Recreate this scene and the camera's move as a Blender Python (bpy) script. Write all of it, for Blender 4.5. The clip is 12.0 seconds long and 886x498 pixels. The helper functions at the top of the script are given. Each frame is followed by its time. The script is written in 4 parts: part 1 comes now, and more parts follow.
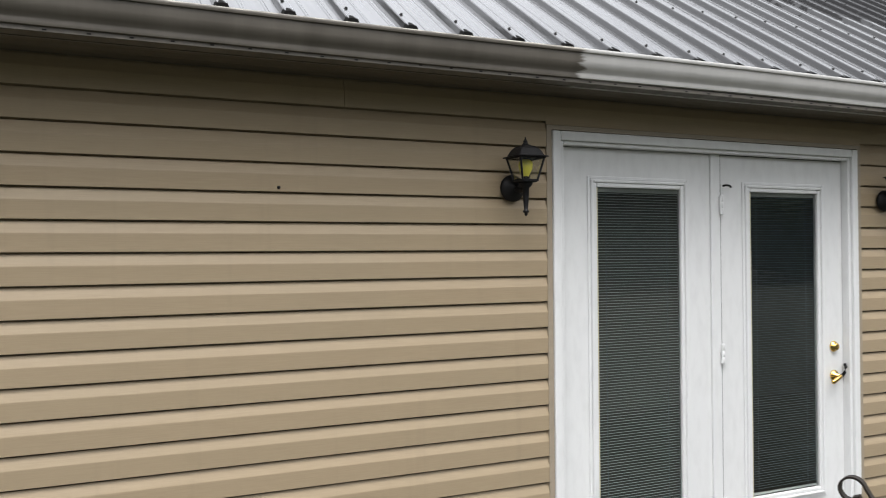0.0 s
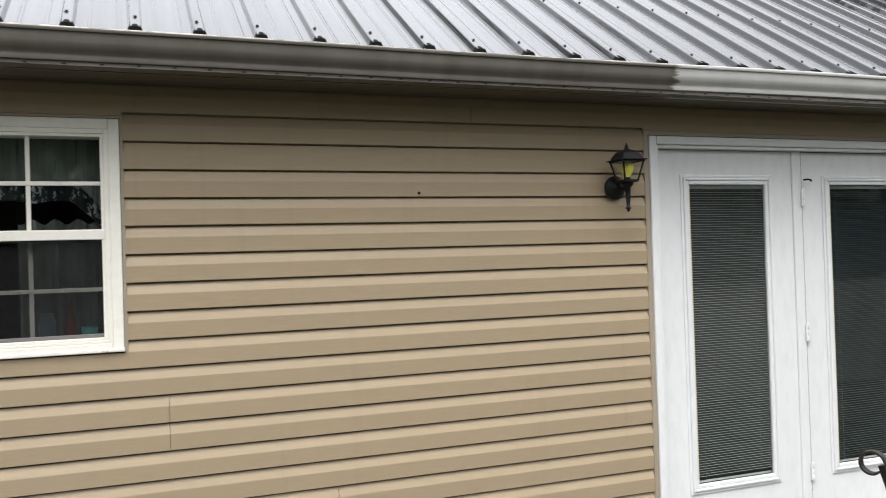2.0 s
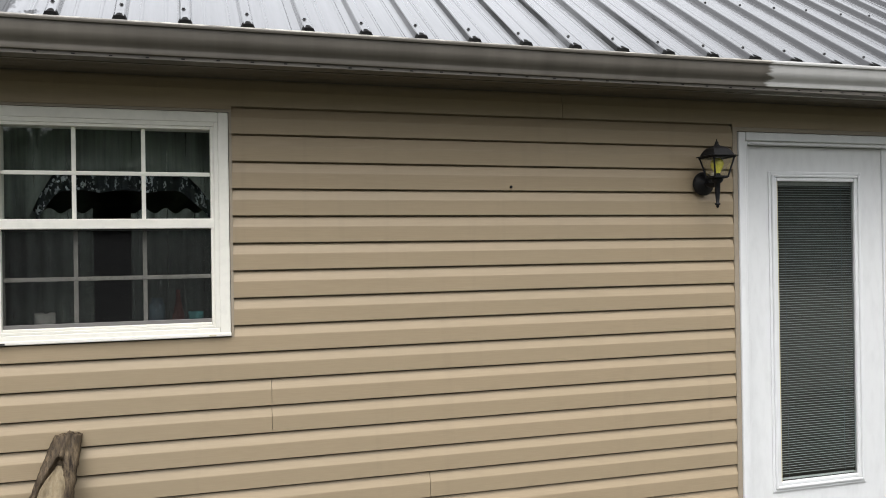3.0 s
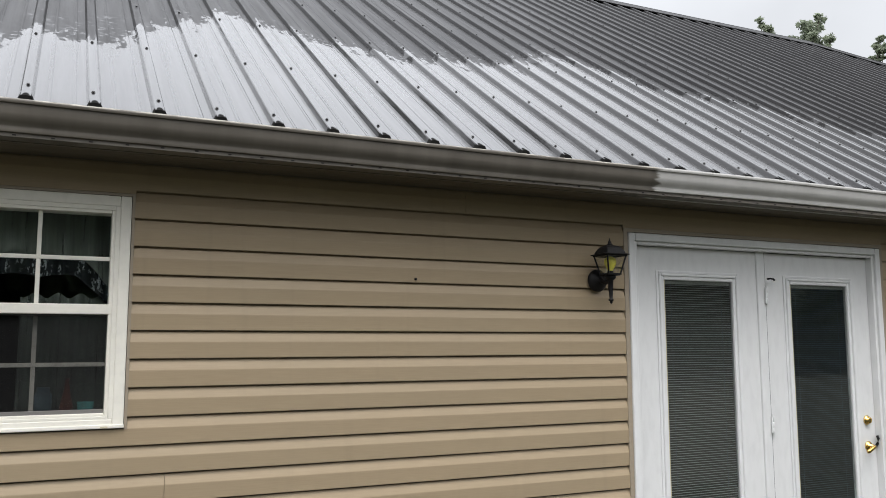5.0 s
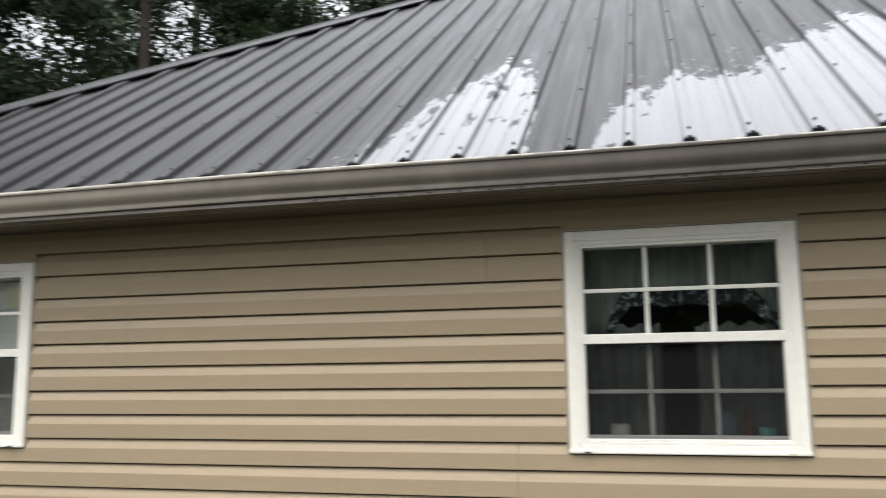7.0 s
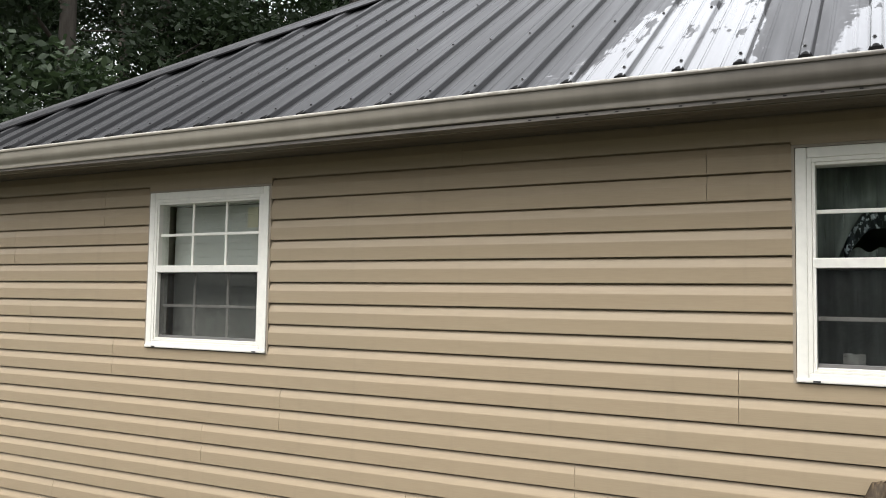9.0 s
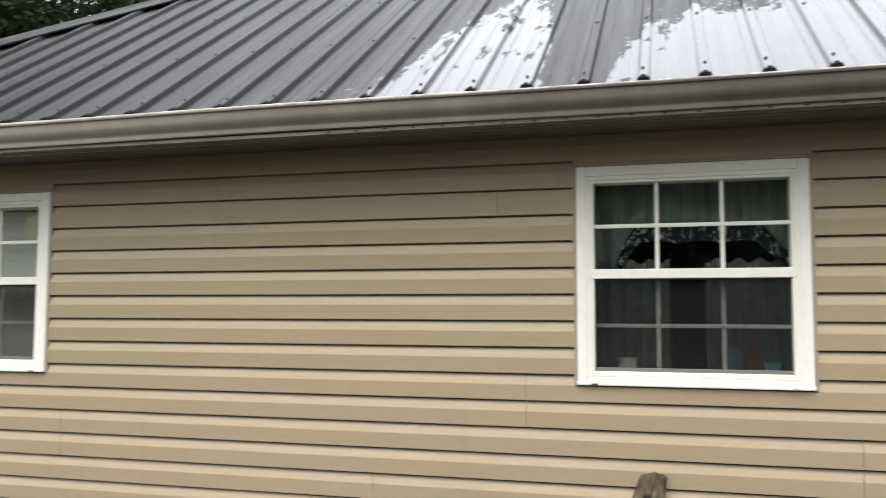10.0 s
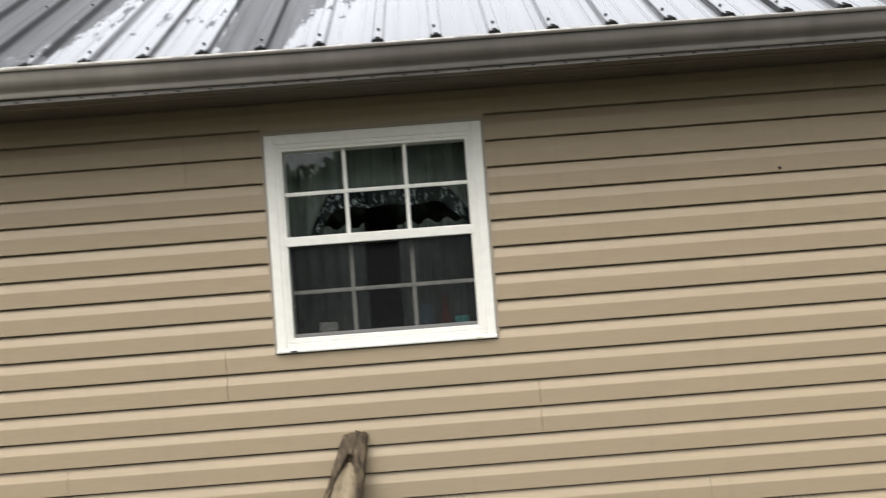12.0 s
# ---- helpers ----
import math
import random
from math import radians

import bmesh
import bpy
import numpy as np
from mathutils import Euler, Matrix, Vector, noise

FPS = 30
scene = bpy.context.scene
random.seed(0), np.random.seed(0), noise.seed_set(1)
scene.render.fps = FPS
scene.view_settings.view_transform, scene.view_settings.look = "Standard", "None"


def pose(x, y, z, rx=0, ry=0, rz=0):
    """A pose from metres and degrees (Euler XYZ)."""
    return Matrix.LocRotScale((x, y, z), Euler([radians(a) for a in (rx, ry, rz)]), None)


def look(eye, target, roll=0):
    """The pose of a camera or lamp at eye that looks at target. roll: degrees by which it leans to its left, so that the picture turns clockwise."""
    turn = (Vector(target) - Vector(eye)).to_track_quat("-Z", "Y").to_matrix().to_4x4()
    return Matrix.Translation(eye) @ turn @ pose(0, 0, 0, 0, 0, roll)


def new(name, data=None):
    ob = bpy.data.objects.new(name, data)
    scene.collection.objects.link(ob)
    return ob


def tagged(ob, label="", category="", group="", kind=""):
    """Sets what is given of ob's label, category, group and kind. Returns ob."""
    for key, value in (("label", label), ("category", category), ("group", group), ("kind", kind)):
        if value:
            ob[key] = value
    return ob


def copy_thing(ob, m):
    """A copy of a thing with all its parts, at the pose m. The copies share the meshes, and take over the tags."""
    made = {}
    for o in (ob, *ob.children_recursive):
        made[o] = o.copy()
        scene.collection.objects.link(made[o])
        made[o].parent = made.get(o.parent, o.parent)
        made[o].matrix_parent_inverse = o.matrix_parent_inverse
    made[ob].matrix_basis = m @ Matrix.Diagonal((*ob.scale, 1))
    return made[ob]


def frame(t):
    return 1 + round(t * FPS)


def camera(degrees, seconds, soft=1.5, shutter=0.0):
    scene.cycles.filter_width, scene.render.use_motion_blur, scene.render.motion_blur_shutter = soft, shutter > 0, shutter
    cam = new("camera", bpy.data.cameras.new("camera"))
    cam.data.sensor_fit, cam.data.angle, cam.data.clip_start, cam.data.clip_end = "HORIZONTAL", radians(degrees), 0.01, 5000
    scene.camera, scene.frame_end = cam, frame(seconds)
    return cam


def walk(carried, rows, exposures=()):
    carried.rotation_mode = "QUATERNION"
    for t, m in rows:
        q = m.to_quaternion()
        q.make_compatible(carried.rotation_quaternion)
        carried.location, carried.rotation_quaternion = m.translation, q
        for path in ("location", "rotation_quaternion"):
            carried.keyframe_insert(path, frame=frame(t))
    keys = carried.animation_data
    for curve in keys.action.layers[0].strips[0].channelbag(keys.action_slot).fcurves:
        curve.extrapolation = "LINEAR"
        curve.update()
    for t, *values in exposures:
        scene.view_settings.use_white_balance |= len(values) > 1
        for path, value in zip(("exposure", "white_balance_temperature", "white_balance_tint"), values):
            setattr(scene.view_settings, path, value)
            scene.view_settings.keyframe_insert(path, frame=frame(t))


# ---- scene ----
cam = camera(56.0, 12.0, soft=0.9, shutter=0.3)
PATH = [
    (0, (-2.087, -3.285, 1.568), (-1.24, -1.473, 1.585), -0.5),
    (0.5, (-2.151, -3.492, 1.565), (-1.253, -1.706, 1.593), -0.55),
    (0.8, (-2.202, -3.626, 1.531), (-1.316, -1.834, 1.562), -0.5),
    (1, (-2.24, -3.648, 1.579), (-1.38, -1.842, 1.585), -0.15),
    (1.5, (-2.372, -3.694, 1.55), (-1.617, -1.842, 1.577), -1.2),
    (2, (-2.553, -3.714, 1.533), (-1.85, -1.841, 1.557), -1.8),
    (2.5, (-2.678, -3.724, 1.52), (-2.056, -1.824, 1.55), -1.1),
    (2.7, (-2.738, -3.715, 1.538), (-2.145, -1.804, 1.546), -0.9),
    (4.3, (-2.813, -3.786, 1.527), (-2.098, -1.918, 1.581), -0.8),
    (4.5, (-2.816, -3.746, 1.518), (-2.046, -1.905, 1.649), -0.9),
    (5, (-2.863, -3.739, 1.523), (-2.024, -1.938, 1.754), -0.2),
    (5.5, (-2.846, -3.731, 1.537), (-2.032, -1.919, 1.767), -0.1),
    (6, (-2.852, -3.737, 1.515), (-2.28, -1.838, 1.768), -1.3),
    (6.5, (-2.962, -3.704, 1.482), (-3.02, -1.73, 1.796), -1.6),
    (6.9, (-3.174, -3.711, 1.552), (-3.57, -1.772, 1.838), -0.8),
    (7, (-3.162, -3.709, 1.549), (-3.652, -1.791, 1.839), -0.7),
    (7.1, (-3.162, -3.715, 1.551), (-3.745, -1.823, 1.836), -0.3),
    (7.2, (-3.163, -3.712, 1.550), (-3.786, -1.833, 1.833), -0.1),
    (7.5, (-3.17, -3.698, 1.535), (-3.901, -1.858, 1.818), 0.3),
    (9.3, (-3.21, -3.729, 1.502), (-4.156, -1.97, 1.609), 0.8),
    (9.5, (-3.2, -3.724, 1.509), (-4.068, -1.926, 1.623), 1.0),
    (10, (-3.152, -3.731, 1.523), (-3.676, -1.806, 1.667), 0.1),
    (10.5, (-3.093, -3.73, 1.445), (-3.416, -1.764, 1.626), -1.8),
    (11, (-2.979, -3.753, 1.431), (-3.258, -1.782, 1.62), -2.9),
    (11.5, (-3.005, -3.75, 1.398), (-3.158, -1.765, 1.585), -3.9),
    (12, (-2.812, -3.69, 1.46), (-2.801, -1.692, 1.535), -4.3),
]
walk(cam, [(t, look(eye, target, roll)) for t, eye, target, roll in PATH],
     exposures=[(0.0, -0.64), (1.0, -0.42), (2.5, -0.54), (4.5, -0.66), (5.2, -0.86), (5.8, -0.84), (6.6, -0.52), (7.4, -0.42), (9.5, -0.34), (10.8, -0.40), (12.0, -0.40)])

# ---------------------------------------------------------------- sky and sun (overcast)
SUN_EL, SUN_AZ = 62.0, 205.0
world = bpy.data.worlds.new("overcast_sky")
scene.world = world
world.use_nodes = True
wn, wl = world.node_tree.nodes, world.node_tree.links
wn.clear()
sky = wn.new("ShaderNodeTexSky")
sky.sky_type = "NISHITA"
sky.sun_disc = False
sky.sun_elevation = radians(SUN_EL)
sky.sun_rotation = radians(SUN_AZ)
sky.dust_density = 2.0
sky.air_density = 1.0
sky.ozone_density = 1.0
grey = wn.new("ShaderNodeHueSaturation")
grey.inputs["Saturation"].default_value = 0.14
# the cloud deck: brightest overhead, far dimmer at the horizon
wco = wn.new("ShaderNodeTexCoord")
wsep = wn.new("ShaderNodeSeparateXYZ")
wl.new(wco.outputs["Generated"], wsep.inputs[0])
wmr = wn.new("ShaderNodeMapRange")
wmr.inputs["From Min"].default_value, wmr.inputs["From Max"].default_value = 0.0, 0.9
wmr.inputs["To Min"].default_value, wmr.inputs["To Max"].default_value = 0.0, 1.0
wl.new(wsep.outputs["Z"], wmr.inputs["Value"])
wno = wn.new("ShaderNodeTexNoise")
wno.inputs["Scale"].default_value = 2.2
wno.inputs["Detail"].default_value = 5
wl.new(wco.outputs["Generated"], wno.inputs["Vector"])
wcl = wn.new("ShaderNodeMapRange")
wcl.inputs["From Min"].default_value, wcl.inputs["From Max"].default_value = 0.3, 0.7
wcl.inputs["To Min"].default_value, wcl.inputs["To Max"].default_value = 0.85, 1.15
wl.new(wno.outputs["Fac"], wcl.inputs["Value"])
wmu = wn.new("ShaderNodeMath")
wmu.operation = "MULTIPLY"
wpw = wn.new("ShaderNodeMath")
wpw.operation = "POWER"
wpw.inputs[1].default_value = 2.0
wl.new(wmr.outputs[0], wpw.inputs[0])
wad = wn.new("ShaderNodeMath")
wad.operation = "MULTIPLY_ADD"
wad.inputs[1].default_value, wad.inputs[2].default_value = 7.0, 1.0
wl.new(wpw.outputs[0], wad.inputs[0])
wl.new(wad.outputs[0], wmu.inputs[0])
wl.new(wcl.outputs[0], wmu.inputs[1])
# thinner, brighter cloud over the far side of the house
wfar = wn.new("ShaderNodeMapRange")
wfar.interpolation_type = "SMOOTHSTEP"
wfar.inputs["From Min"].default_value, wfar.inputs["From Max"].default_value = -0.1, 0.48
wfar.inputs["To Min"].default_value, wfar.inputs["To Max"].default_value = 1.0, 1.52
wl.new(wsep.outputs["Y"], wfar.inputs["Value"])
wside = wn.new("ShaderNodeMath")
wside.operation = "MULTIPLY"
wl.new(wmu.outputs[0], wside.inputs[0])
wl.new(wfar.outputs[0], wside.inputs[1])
wmix = wn.new("ShaderNodeVectorMath")
wmix.operation = "SCALE"
wl.new(sky.outputs[0], grey.inputs["Color"])
wl.new(grey.outputs[0], wmix.inputs[0])
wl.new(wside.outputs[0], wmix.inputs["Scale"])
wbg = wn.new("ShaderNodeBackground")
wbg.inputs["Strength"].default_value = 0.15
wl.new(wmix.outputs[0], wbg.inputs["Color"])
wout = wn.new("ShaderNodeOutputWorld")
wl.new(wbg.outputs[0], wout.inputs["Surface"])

sun_data = bpy.data.lights.new("sun", "SUN")
sun_data.energy, sun_data.angle, sun_data.color = 0.35, radians(45), (1.0, 0.97, 0.94)
sun = new("sun", sun_data)
_az, _el = radians(SUN_AZ), radians(SUN_EL)
sun.matrix_world = look((0, 0, 30), Vector((0, 0, 30)) - Vector((math.sin(_az) * math.cos(_el), math.cos(_az) * math.cos(_el), math.sin(_el))))


# ---------------------------------------------------------------- materials
def shader(name):
    m = bpy.data.materials.new(name)
    m.use_nodes = True
    n, l = m.node_tree.nodes, m.node_tree.links
    b = n["Principled BSDF"]
    return m, n, l, b


def position(n):
    g = n.new("ShaderNodeNewGeometry")
    return g.outputs["Position"]


def scaled(n, l, vec, s):
    v = n.new("ShaderNodeVectorMath")
    v.operation = "MULTIPLY"
    v.inputs[1].default_value = s
    l.new(vec, v.inputs[0])
    return v.outputs[0]


def noisy(n, l, vec, scale, detail=4, rough=0.55, lo=0.3, hi=0.7, a=0.0, b=1.0):
    t = n.new("ShaderNodeTexNoise")
    t.inputs["Scale"].default_value = scale
    t.inputs["Detail"].default_value = detail
    t.inputs["Roughness"].default_value = rough
    l.new(vec, t.inputs["Vector"])
    r = n.new("ShaderNodeMapRange")
    r.inputs["From Min"].default_value, r.inputs["From Max"].default_value = lo, hi
    r.inputs["To Min"].default_value, r.inputs["To Max"].default_value = a, b
    l.new(t.outputs["Fac"], r.inputs["Value"])
    return r.outputs[0]


def blend(n, l, fac, c1, c2):
    m = n.new("ShaderNodeMix")
    m.data_type = "RGBA"
    for sock, v in ((m.inputs[0], fac), (m.inputs[6], c1), (m.inputs[7], c2)):
        if isinstance(v, (int, float)):
            sock.default_value = v
        elif isinstance(v, tuple):
            sock.default_value = (*v, 1)
        else:
            l.new(v, sock)
    return m.outputs[2]


def arith(n, l, op, a, b):
    m = n.new("ShaderNodeMath")
    m.operation = op
    for k, v in enumerate((a, b)):
        if isinstance(v, (int, float)):
            m.inputs[k].default_value = v
        else:
            l.new(v, m.inputs[k])
    return m.outputs[0]


def bumped(n, l, b, height, strength, dist):
    bp = n.new("ShaderNodeBump")
    bp.inputs["Strength"].default_value = strength
    bp.inputs["Distance"].default_value = dist
    l.new(height, bp.inputs["Height"])
    l.new(bp.outputs[0], b.inputs["Normal"])


def plain(name, col, col2, rough=0.5, metal=0.0, big=1.2, fine=60.0, stretch=(1, 1, 1), bump=0.15, dist=0.0008, spec=0.5):
    """A surface with colour variation at two scales and fine relief."""
    m, n, l, b = shader(name)
    p = scaled(n, l, position(n), stretch)
    c = blend(n, l, noisy(n, l, p, big), col, col2)
    dark = tuple(v * 0.82 for v in col)
    c = blend(n, l, noisy(n, l, p, fine, 3, lo=0.45, hi=0.8, b=0.5), c, dark)
    l.new(c, b.inputs["Base Color"])
    l.new(noisy(n, l, p, big * 3, a=rough * 0.85, b=min(1, rough * 1.15)), b.inputs["Roughness"])
    b.inputs["Metallic"].default_value = metal
    b.inputs["Specular IOR Level"].default_value = spec
    bumped(n, l, b, noisy(n, l, p, fine * 2, 3), bump, dist)
    return m


def make_siding():
    m, n, l, b = shader("tan_vinyl")
    pos = position(n)
    info = n.new("ShaderNodeObjectInfo")
    grain = noisy(n, l, scaled(n, l, pos, (1.5, 1, 40)), 6, 4, lo=0.35, hi=0.75)
    c = blend(n, l, grain, (0.375, 0.292, 0.191), (0.338, 0.259, 0.168))
    c = blend(n, l, arith(n, l, "MULTIPLY", info.outputs["Random"], 0.3), c, (0.323, 0.259, 0.168))
    c = blend(n, l, noisy(n, l, pos, 0.9, 5, lo=0.45, hi=0.75, b=0.35), c, (0.308, 0.255, 0.176))
    streak = noisy(n, l, scaled(n, l, pos, (14, 1, 0.7)), 1.0, 5, lo=0.58, hi=0.82, b=0.3)
    c = blend(n, l, streak, c, (0.240, 0.194, 0.135))
    l.new(c, b.inputs["Base Color"])
    b.inputs["Roughness"].default_value = 0.47
    b.inputs["Specular IOR Level"].default_value = 0.35
    h = noisy(n, l, scaled(n, l, pos, (3, 1, 90)), 8, 3)
    wob = noisy(n, l, scaled(n, l, pos, (1.3, 1, 3)), 1.5, 2)
    bumped(n, l, b, arith(n, l, "ADD", arith(n, l, "MULTIPLY", h, 0.12), arith(n, l, "MULTIPLY", wob, 1.6)), 0.35, 0.002)
    return m


def make_gutter():
    """Clay-painted aluminium: grimy between two washed stretches, with a ragged end to the grime."""
    m, n, l, b = shader("gutter_paint")
    pos = position(n)
    sep = n.new("ShaderNodeSeparateXYZ")
    l.new(pos, sep.inputs[0])
    rag = noisy(n, l, scaled(n, l, pos, (3, 30, 30)), 2.2, 4, a=-0.035, b=0.035)
    x = arith(n, l, "ADD", sep.outputs["X"], rag)
    edge = n.new("ShaderNodeMapRange")
    edge.inputs["From Min"].default_value, edge.inputs["From Max"].default_value = -0.085, -0.055
    l.new(x, edge.inputs["Value"])
    left = n.new("ShaderNodeMapRange")
    left.inputs["From Min"].default_value, left.inputs["From Max"].default_value = -6.2, -2.8
    l.new(arith(n, l, "ADD", sep.outputs["X"], noisy(n, l, pos, 1.4, 4, a=-0.6, b=0.6)), left.inputs["Value"])
    streaks = noisy(n, l, scaled(n, l, pos, (9, 1, 0.8)), 1.2, 5, lo=0.3, hi=0.75)
    grime = blend(n, l, streaks, (0.098, 0.087, 0.072), (0.140, 0.125, 0.106))
    mild = blend(n, l, streaks, (0.265, 0.238, 0.191), (0.320, 0.289, 0.234))
    old = blend(n, l, left.outputs[0], mild, grime)
    clean = blend(n, l, streaks, (0.425, 0.416, 0.399), (0.493, 0.484, 0.468))
    worn = arith(n, l, "MULTIPLY", arith(n, l, "GREATER_THAN", sep.outputs["Z"], 2.4245), noisy(n, l, scaled(n, l, pos, (5, 20, 20)), 2.0, 5, 0.7, lo=0.42, hi=0.60))
    old = blend(n, l, worn, old, (0.40, 0.375, 0.32))
    l.new(blend(n, l, edge.outputs[0], old, clean), b.inputs["Base Color"])
    b.inputs["Roughness"].default_value = 0.42
    bumped(n, l, b, noisy(n, l, scaled(n, l, pos, (1, 6, 6)), 5, 4), 0.12, 0.002)
    return m


def make_roof(wetness=True):
    """Charcoal painted steel. Part of the slope is wet, and mirrors the sky there."""
    m, n, l, b = shader("charcoal_roof_steel" if wetness else "charcoal_trim_steel")
    pos = position(n)
    info = n.new("ShaderNodeObjectInfo")
    c = blend(n, l, noisy(n, l, scaled(n, l, pos, (1, 0.5, 0.5)), 0.7, 5), (0.014, 0.0138, 0.0145), (0.022, 0.0215, 0.022))
    c = blend(n, l, noisy(n, l, scaled(n, l, pos, (26, 0.6, 0.6)), 1.0, 5, lo=0.45, hi=0.8, b=0.4), c, (0.032, 0.031, 0.031))
    c = blend(n, l, arith(n, l, "MULTIPLY", info.outputs["Random"], 0.25), c, (0.018, 0.0175, 0.018))
    dry_r = noisy(n, l, scaled(n, l, pos, (18, 0.8, 0.8)), 1.2, 5, a=0.34, b=0.46)
    if not wetness:
        b.inputs["Specular IOR Level"].default_value = 0.12
        l.new(c, b.inputs["Base Color"])
        l.new(dry_r, b.inputs["Roughness"])
        b.inputs["Metallic"].default_value = 0.0
        return m
    sep = n.new("ShaderNodeSeparateXYZ")
    l.new(pos, sep.inputs[0])
    # how far up the slope the water reaches, along the eave
    ramp = n.new("ShaderNodeValToRGB")
    norm = n.new("ShaderNodeMapRange")
    norm.inputs["From Min"].default_value, norm.inputs["From Max"].default_value = -8.0, 10.0
    l.new(sep.outputs["X"], norm.inputs["Value"])
    l.new(norm.outputs[0], ramp.inputs[0])
    reach = WET
    el = ramp.color_ramp.elements
    while len(el) < len(reach):
        el.new(0.5)
    for e, (x, y) in zip(el, reach):
        e.position = (x + 8.0) / 18.0
        v = max(0.0, (y + 1.0) / 5.0)
        e.color = (v, v, v, 1)
    lim = arith(n, l, "SUBTRACT", arith(n, l, "MULTIPLY", ramp.outputs[0], 5.0), 1.0)
    rag = noisy(n, l, scaled(n, l, pos, (3.2, 1.3, 1.3)), 1.6, 6, 0.65, a=-0.16, b=0.16)
    over = arith(n, l, "SUBTRACT", arith(n, l, "ADD", lim, rag), sep.outputs["Y"])
    runs = noisy(n, l, scaled(n, l, pos, (15, 0.9, 0.9)), 1.0, 4, a=-0.12, b=0.12)
    over = arith(n, l, "ADD", over, runs)
    # dried blotches and streaks where the sheet of water thins out
    holes = noisy(n, l, scaled(n, l, pos, (6.5, 2.2, 2.2)), 1.5, 5, 0.65, lo=0.53, hi=0.63)
    thin = n.new("ShaderNodeMapRange")
    thin.inputs["From Min"].default_value, thin.inputs["From Max"].default_value = -2.9, -3.7
    l.new(sep.outputs["X"], thin.inputs["Value"])
    over = arith(n, l, "SUBTRACT", over, arith(n, l, "MULTIPLY", arith(n, l, "MULTIPLY", holes, thin.outputs[0]), 1.3))
    fringe = noisy(n, l, scaled(n, l, pos, (9, 4, 4)), 2.0, 5, 0.65, a=-0.15, b=0.15)
    wet = n.new("ShaderNodeMapRange")
    wet.inputs["From Min"].default_value, wet.inputs["From Max"].default_value = 0.0, 0.05
    l.new(arith(n, l, "ADD", over, fringe), wet.inputs["Value"])
    wet = wet.outputs[0]
    # beads and drops left standing above the sheet of water
    drops = noisy(n, l, scaled(n, l, pos, (8, 17, 17)), 2.6, 3, lo=0.60, hi=0.63)
    near = n.new("ShaderNodeMapRange")
    near.inputs["From Min"].default_value, near.inputs["From Max"].default_value = -0.42, 0.0
    l.new(over, near.inputs["Value"])
    wet = arith(n, l, "MAXIMUM", wet, arith(n, l, "MULTIPLY", drops, near.outputs[0]))
    l.new(c, b.inputs["Base Color"])
    b.inputs["Metallic"].default_value = 0.0
    l.new(dry_r, b.inputs["Roughness"])
    b.inputs["Specular IOR Level"].default_value = 0.15
    l.new(wet, b.inputs["Coat Weight"])
    film = noisy(n, l, scaled(n, l, pos, (16, 1.2, 1.2)), 1.5, 4, a=0.02, b=0.07)
    l.new(film, b.inputs["Coat Roughness"])
    b.inputs["Coat IOR"].default_value = COAT_IOR
    ripple = noisy(n, l, scaled(n, l, pos, (7, 1.2, 1.2)), 3, 3)
    bumped(n, l, b, ripple, 0.12, 0.004)
    streak = noisy(n, l, scaled(n, l, pos, (30, 0.8, 0.8)), 1.0, 4)
    cb = n.new("ShaderNodeBump")
    cb.inputs["Strength"].default_value, cb.inputs["Distance"].default_value = 0.22, 0.004
    l.new(streak, cb.inputs["Height"])
    l.new(cb.outputs[0], b.inputs["Coat Normal"])
    return m


def make_glass(name, tint=(1, 1, 1), rough=0.0):
    m, n, l, b = shader(name)
    b.inputs["Base Color"].default_value = (*tint, 1)
    b.inputs["Transmission Weight"].default_value = 1.0
    b.inputs["Roughness"].default_value = rough
    b.inputs["IOR"].default_value = 1.5
    h = noisy(n, l, position(n), 2.0, 2)
    bumped(n, l, b, h, 0.03, 0.004)
    return m


def make_screen():
    """Insect mesh: lets most light through, darkens and greys what is behind."""
    m, n, l, b = shader("insect_mesh")
    tr = n.new("ShaderNodeBsdfTransparent")
    mx = n.new("ShaderNodeMixShader")
    mx.inputs[0].default_value = 0.45
    b.inputs["Base Color"].default_value = (0.012, 0.012, 0.012, 1)
    b.inputs["Roughness"].default_value = 0.7
    b.inputs["Specular IOR Level"].default_value = 0.05
    l.new(noisy(n, l, position(n), 30, 3, a=0.42, b=0.48), mx.inputs[0])
    l.new(tr.outputs[0], mx.inputs[1])
    l.new(b.outputs[0], mx.inputs[2])
    l.new(mx.outputs[0], n["Material Output"].inputs["Surface"])
    return m


def make_sheer(name, col):
    m, n, l, b = shader(name)
    tr = n.new("ShaderNodeBsdfTransparent")
    mx = n.new("ShaderNodeMixShader")
    p = scaled(n, l, position(n), (40, 40, 2))
    l.new(noisy(n, l, p, 1.2, 3, a=0.6, b=0.95), mx.inputs[0])
    l.new(blend(n, l, noisy(n, l, p, 1.0, 4), col, tuple(v * 0.7 for v in col)), b.inputs["Base Color"])
    b.inputs["Roughness"].default_value = 0.9
    l.new(tr.outputs[0], mx.inputs[1])
    l.new(b.outputs[0], mx.inputs[2])
    l.new(mx.outputs[0], n["Material Output"].inputs["Surface"])
    return m


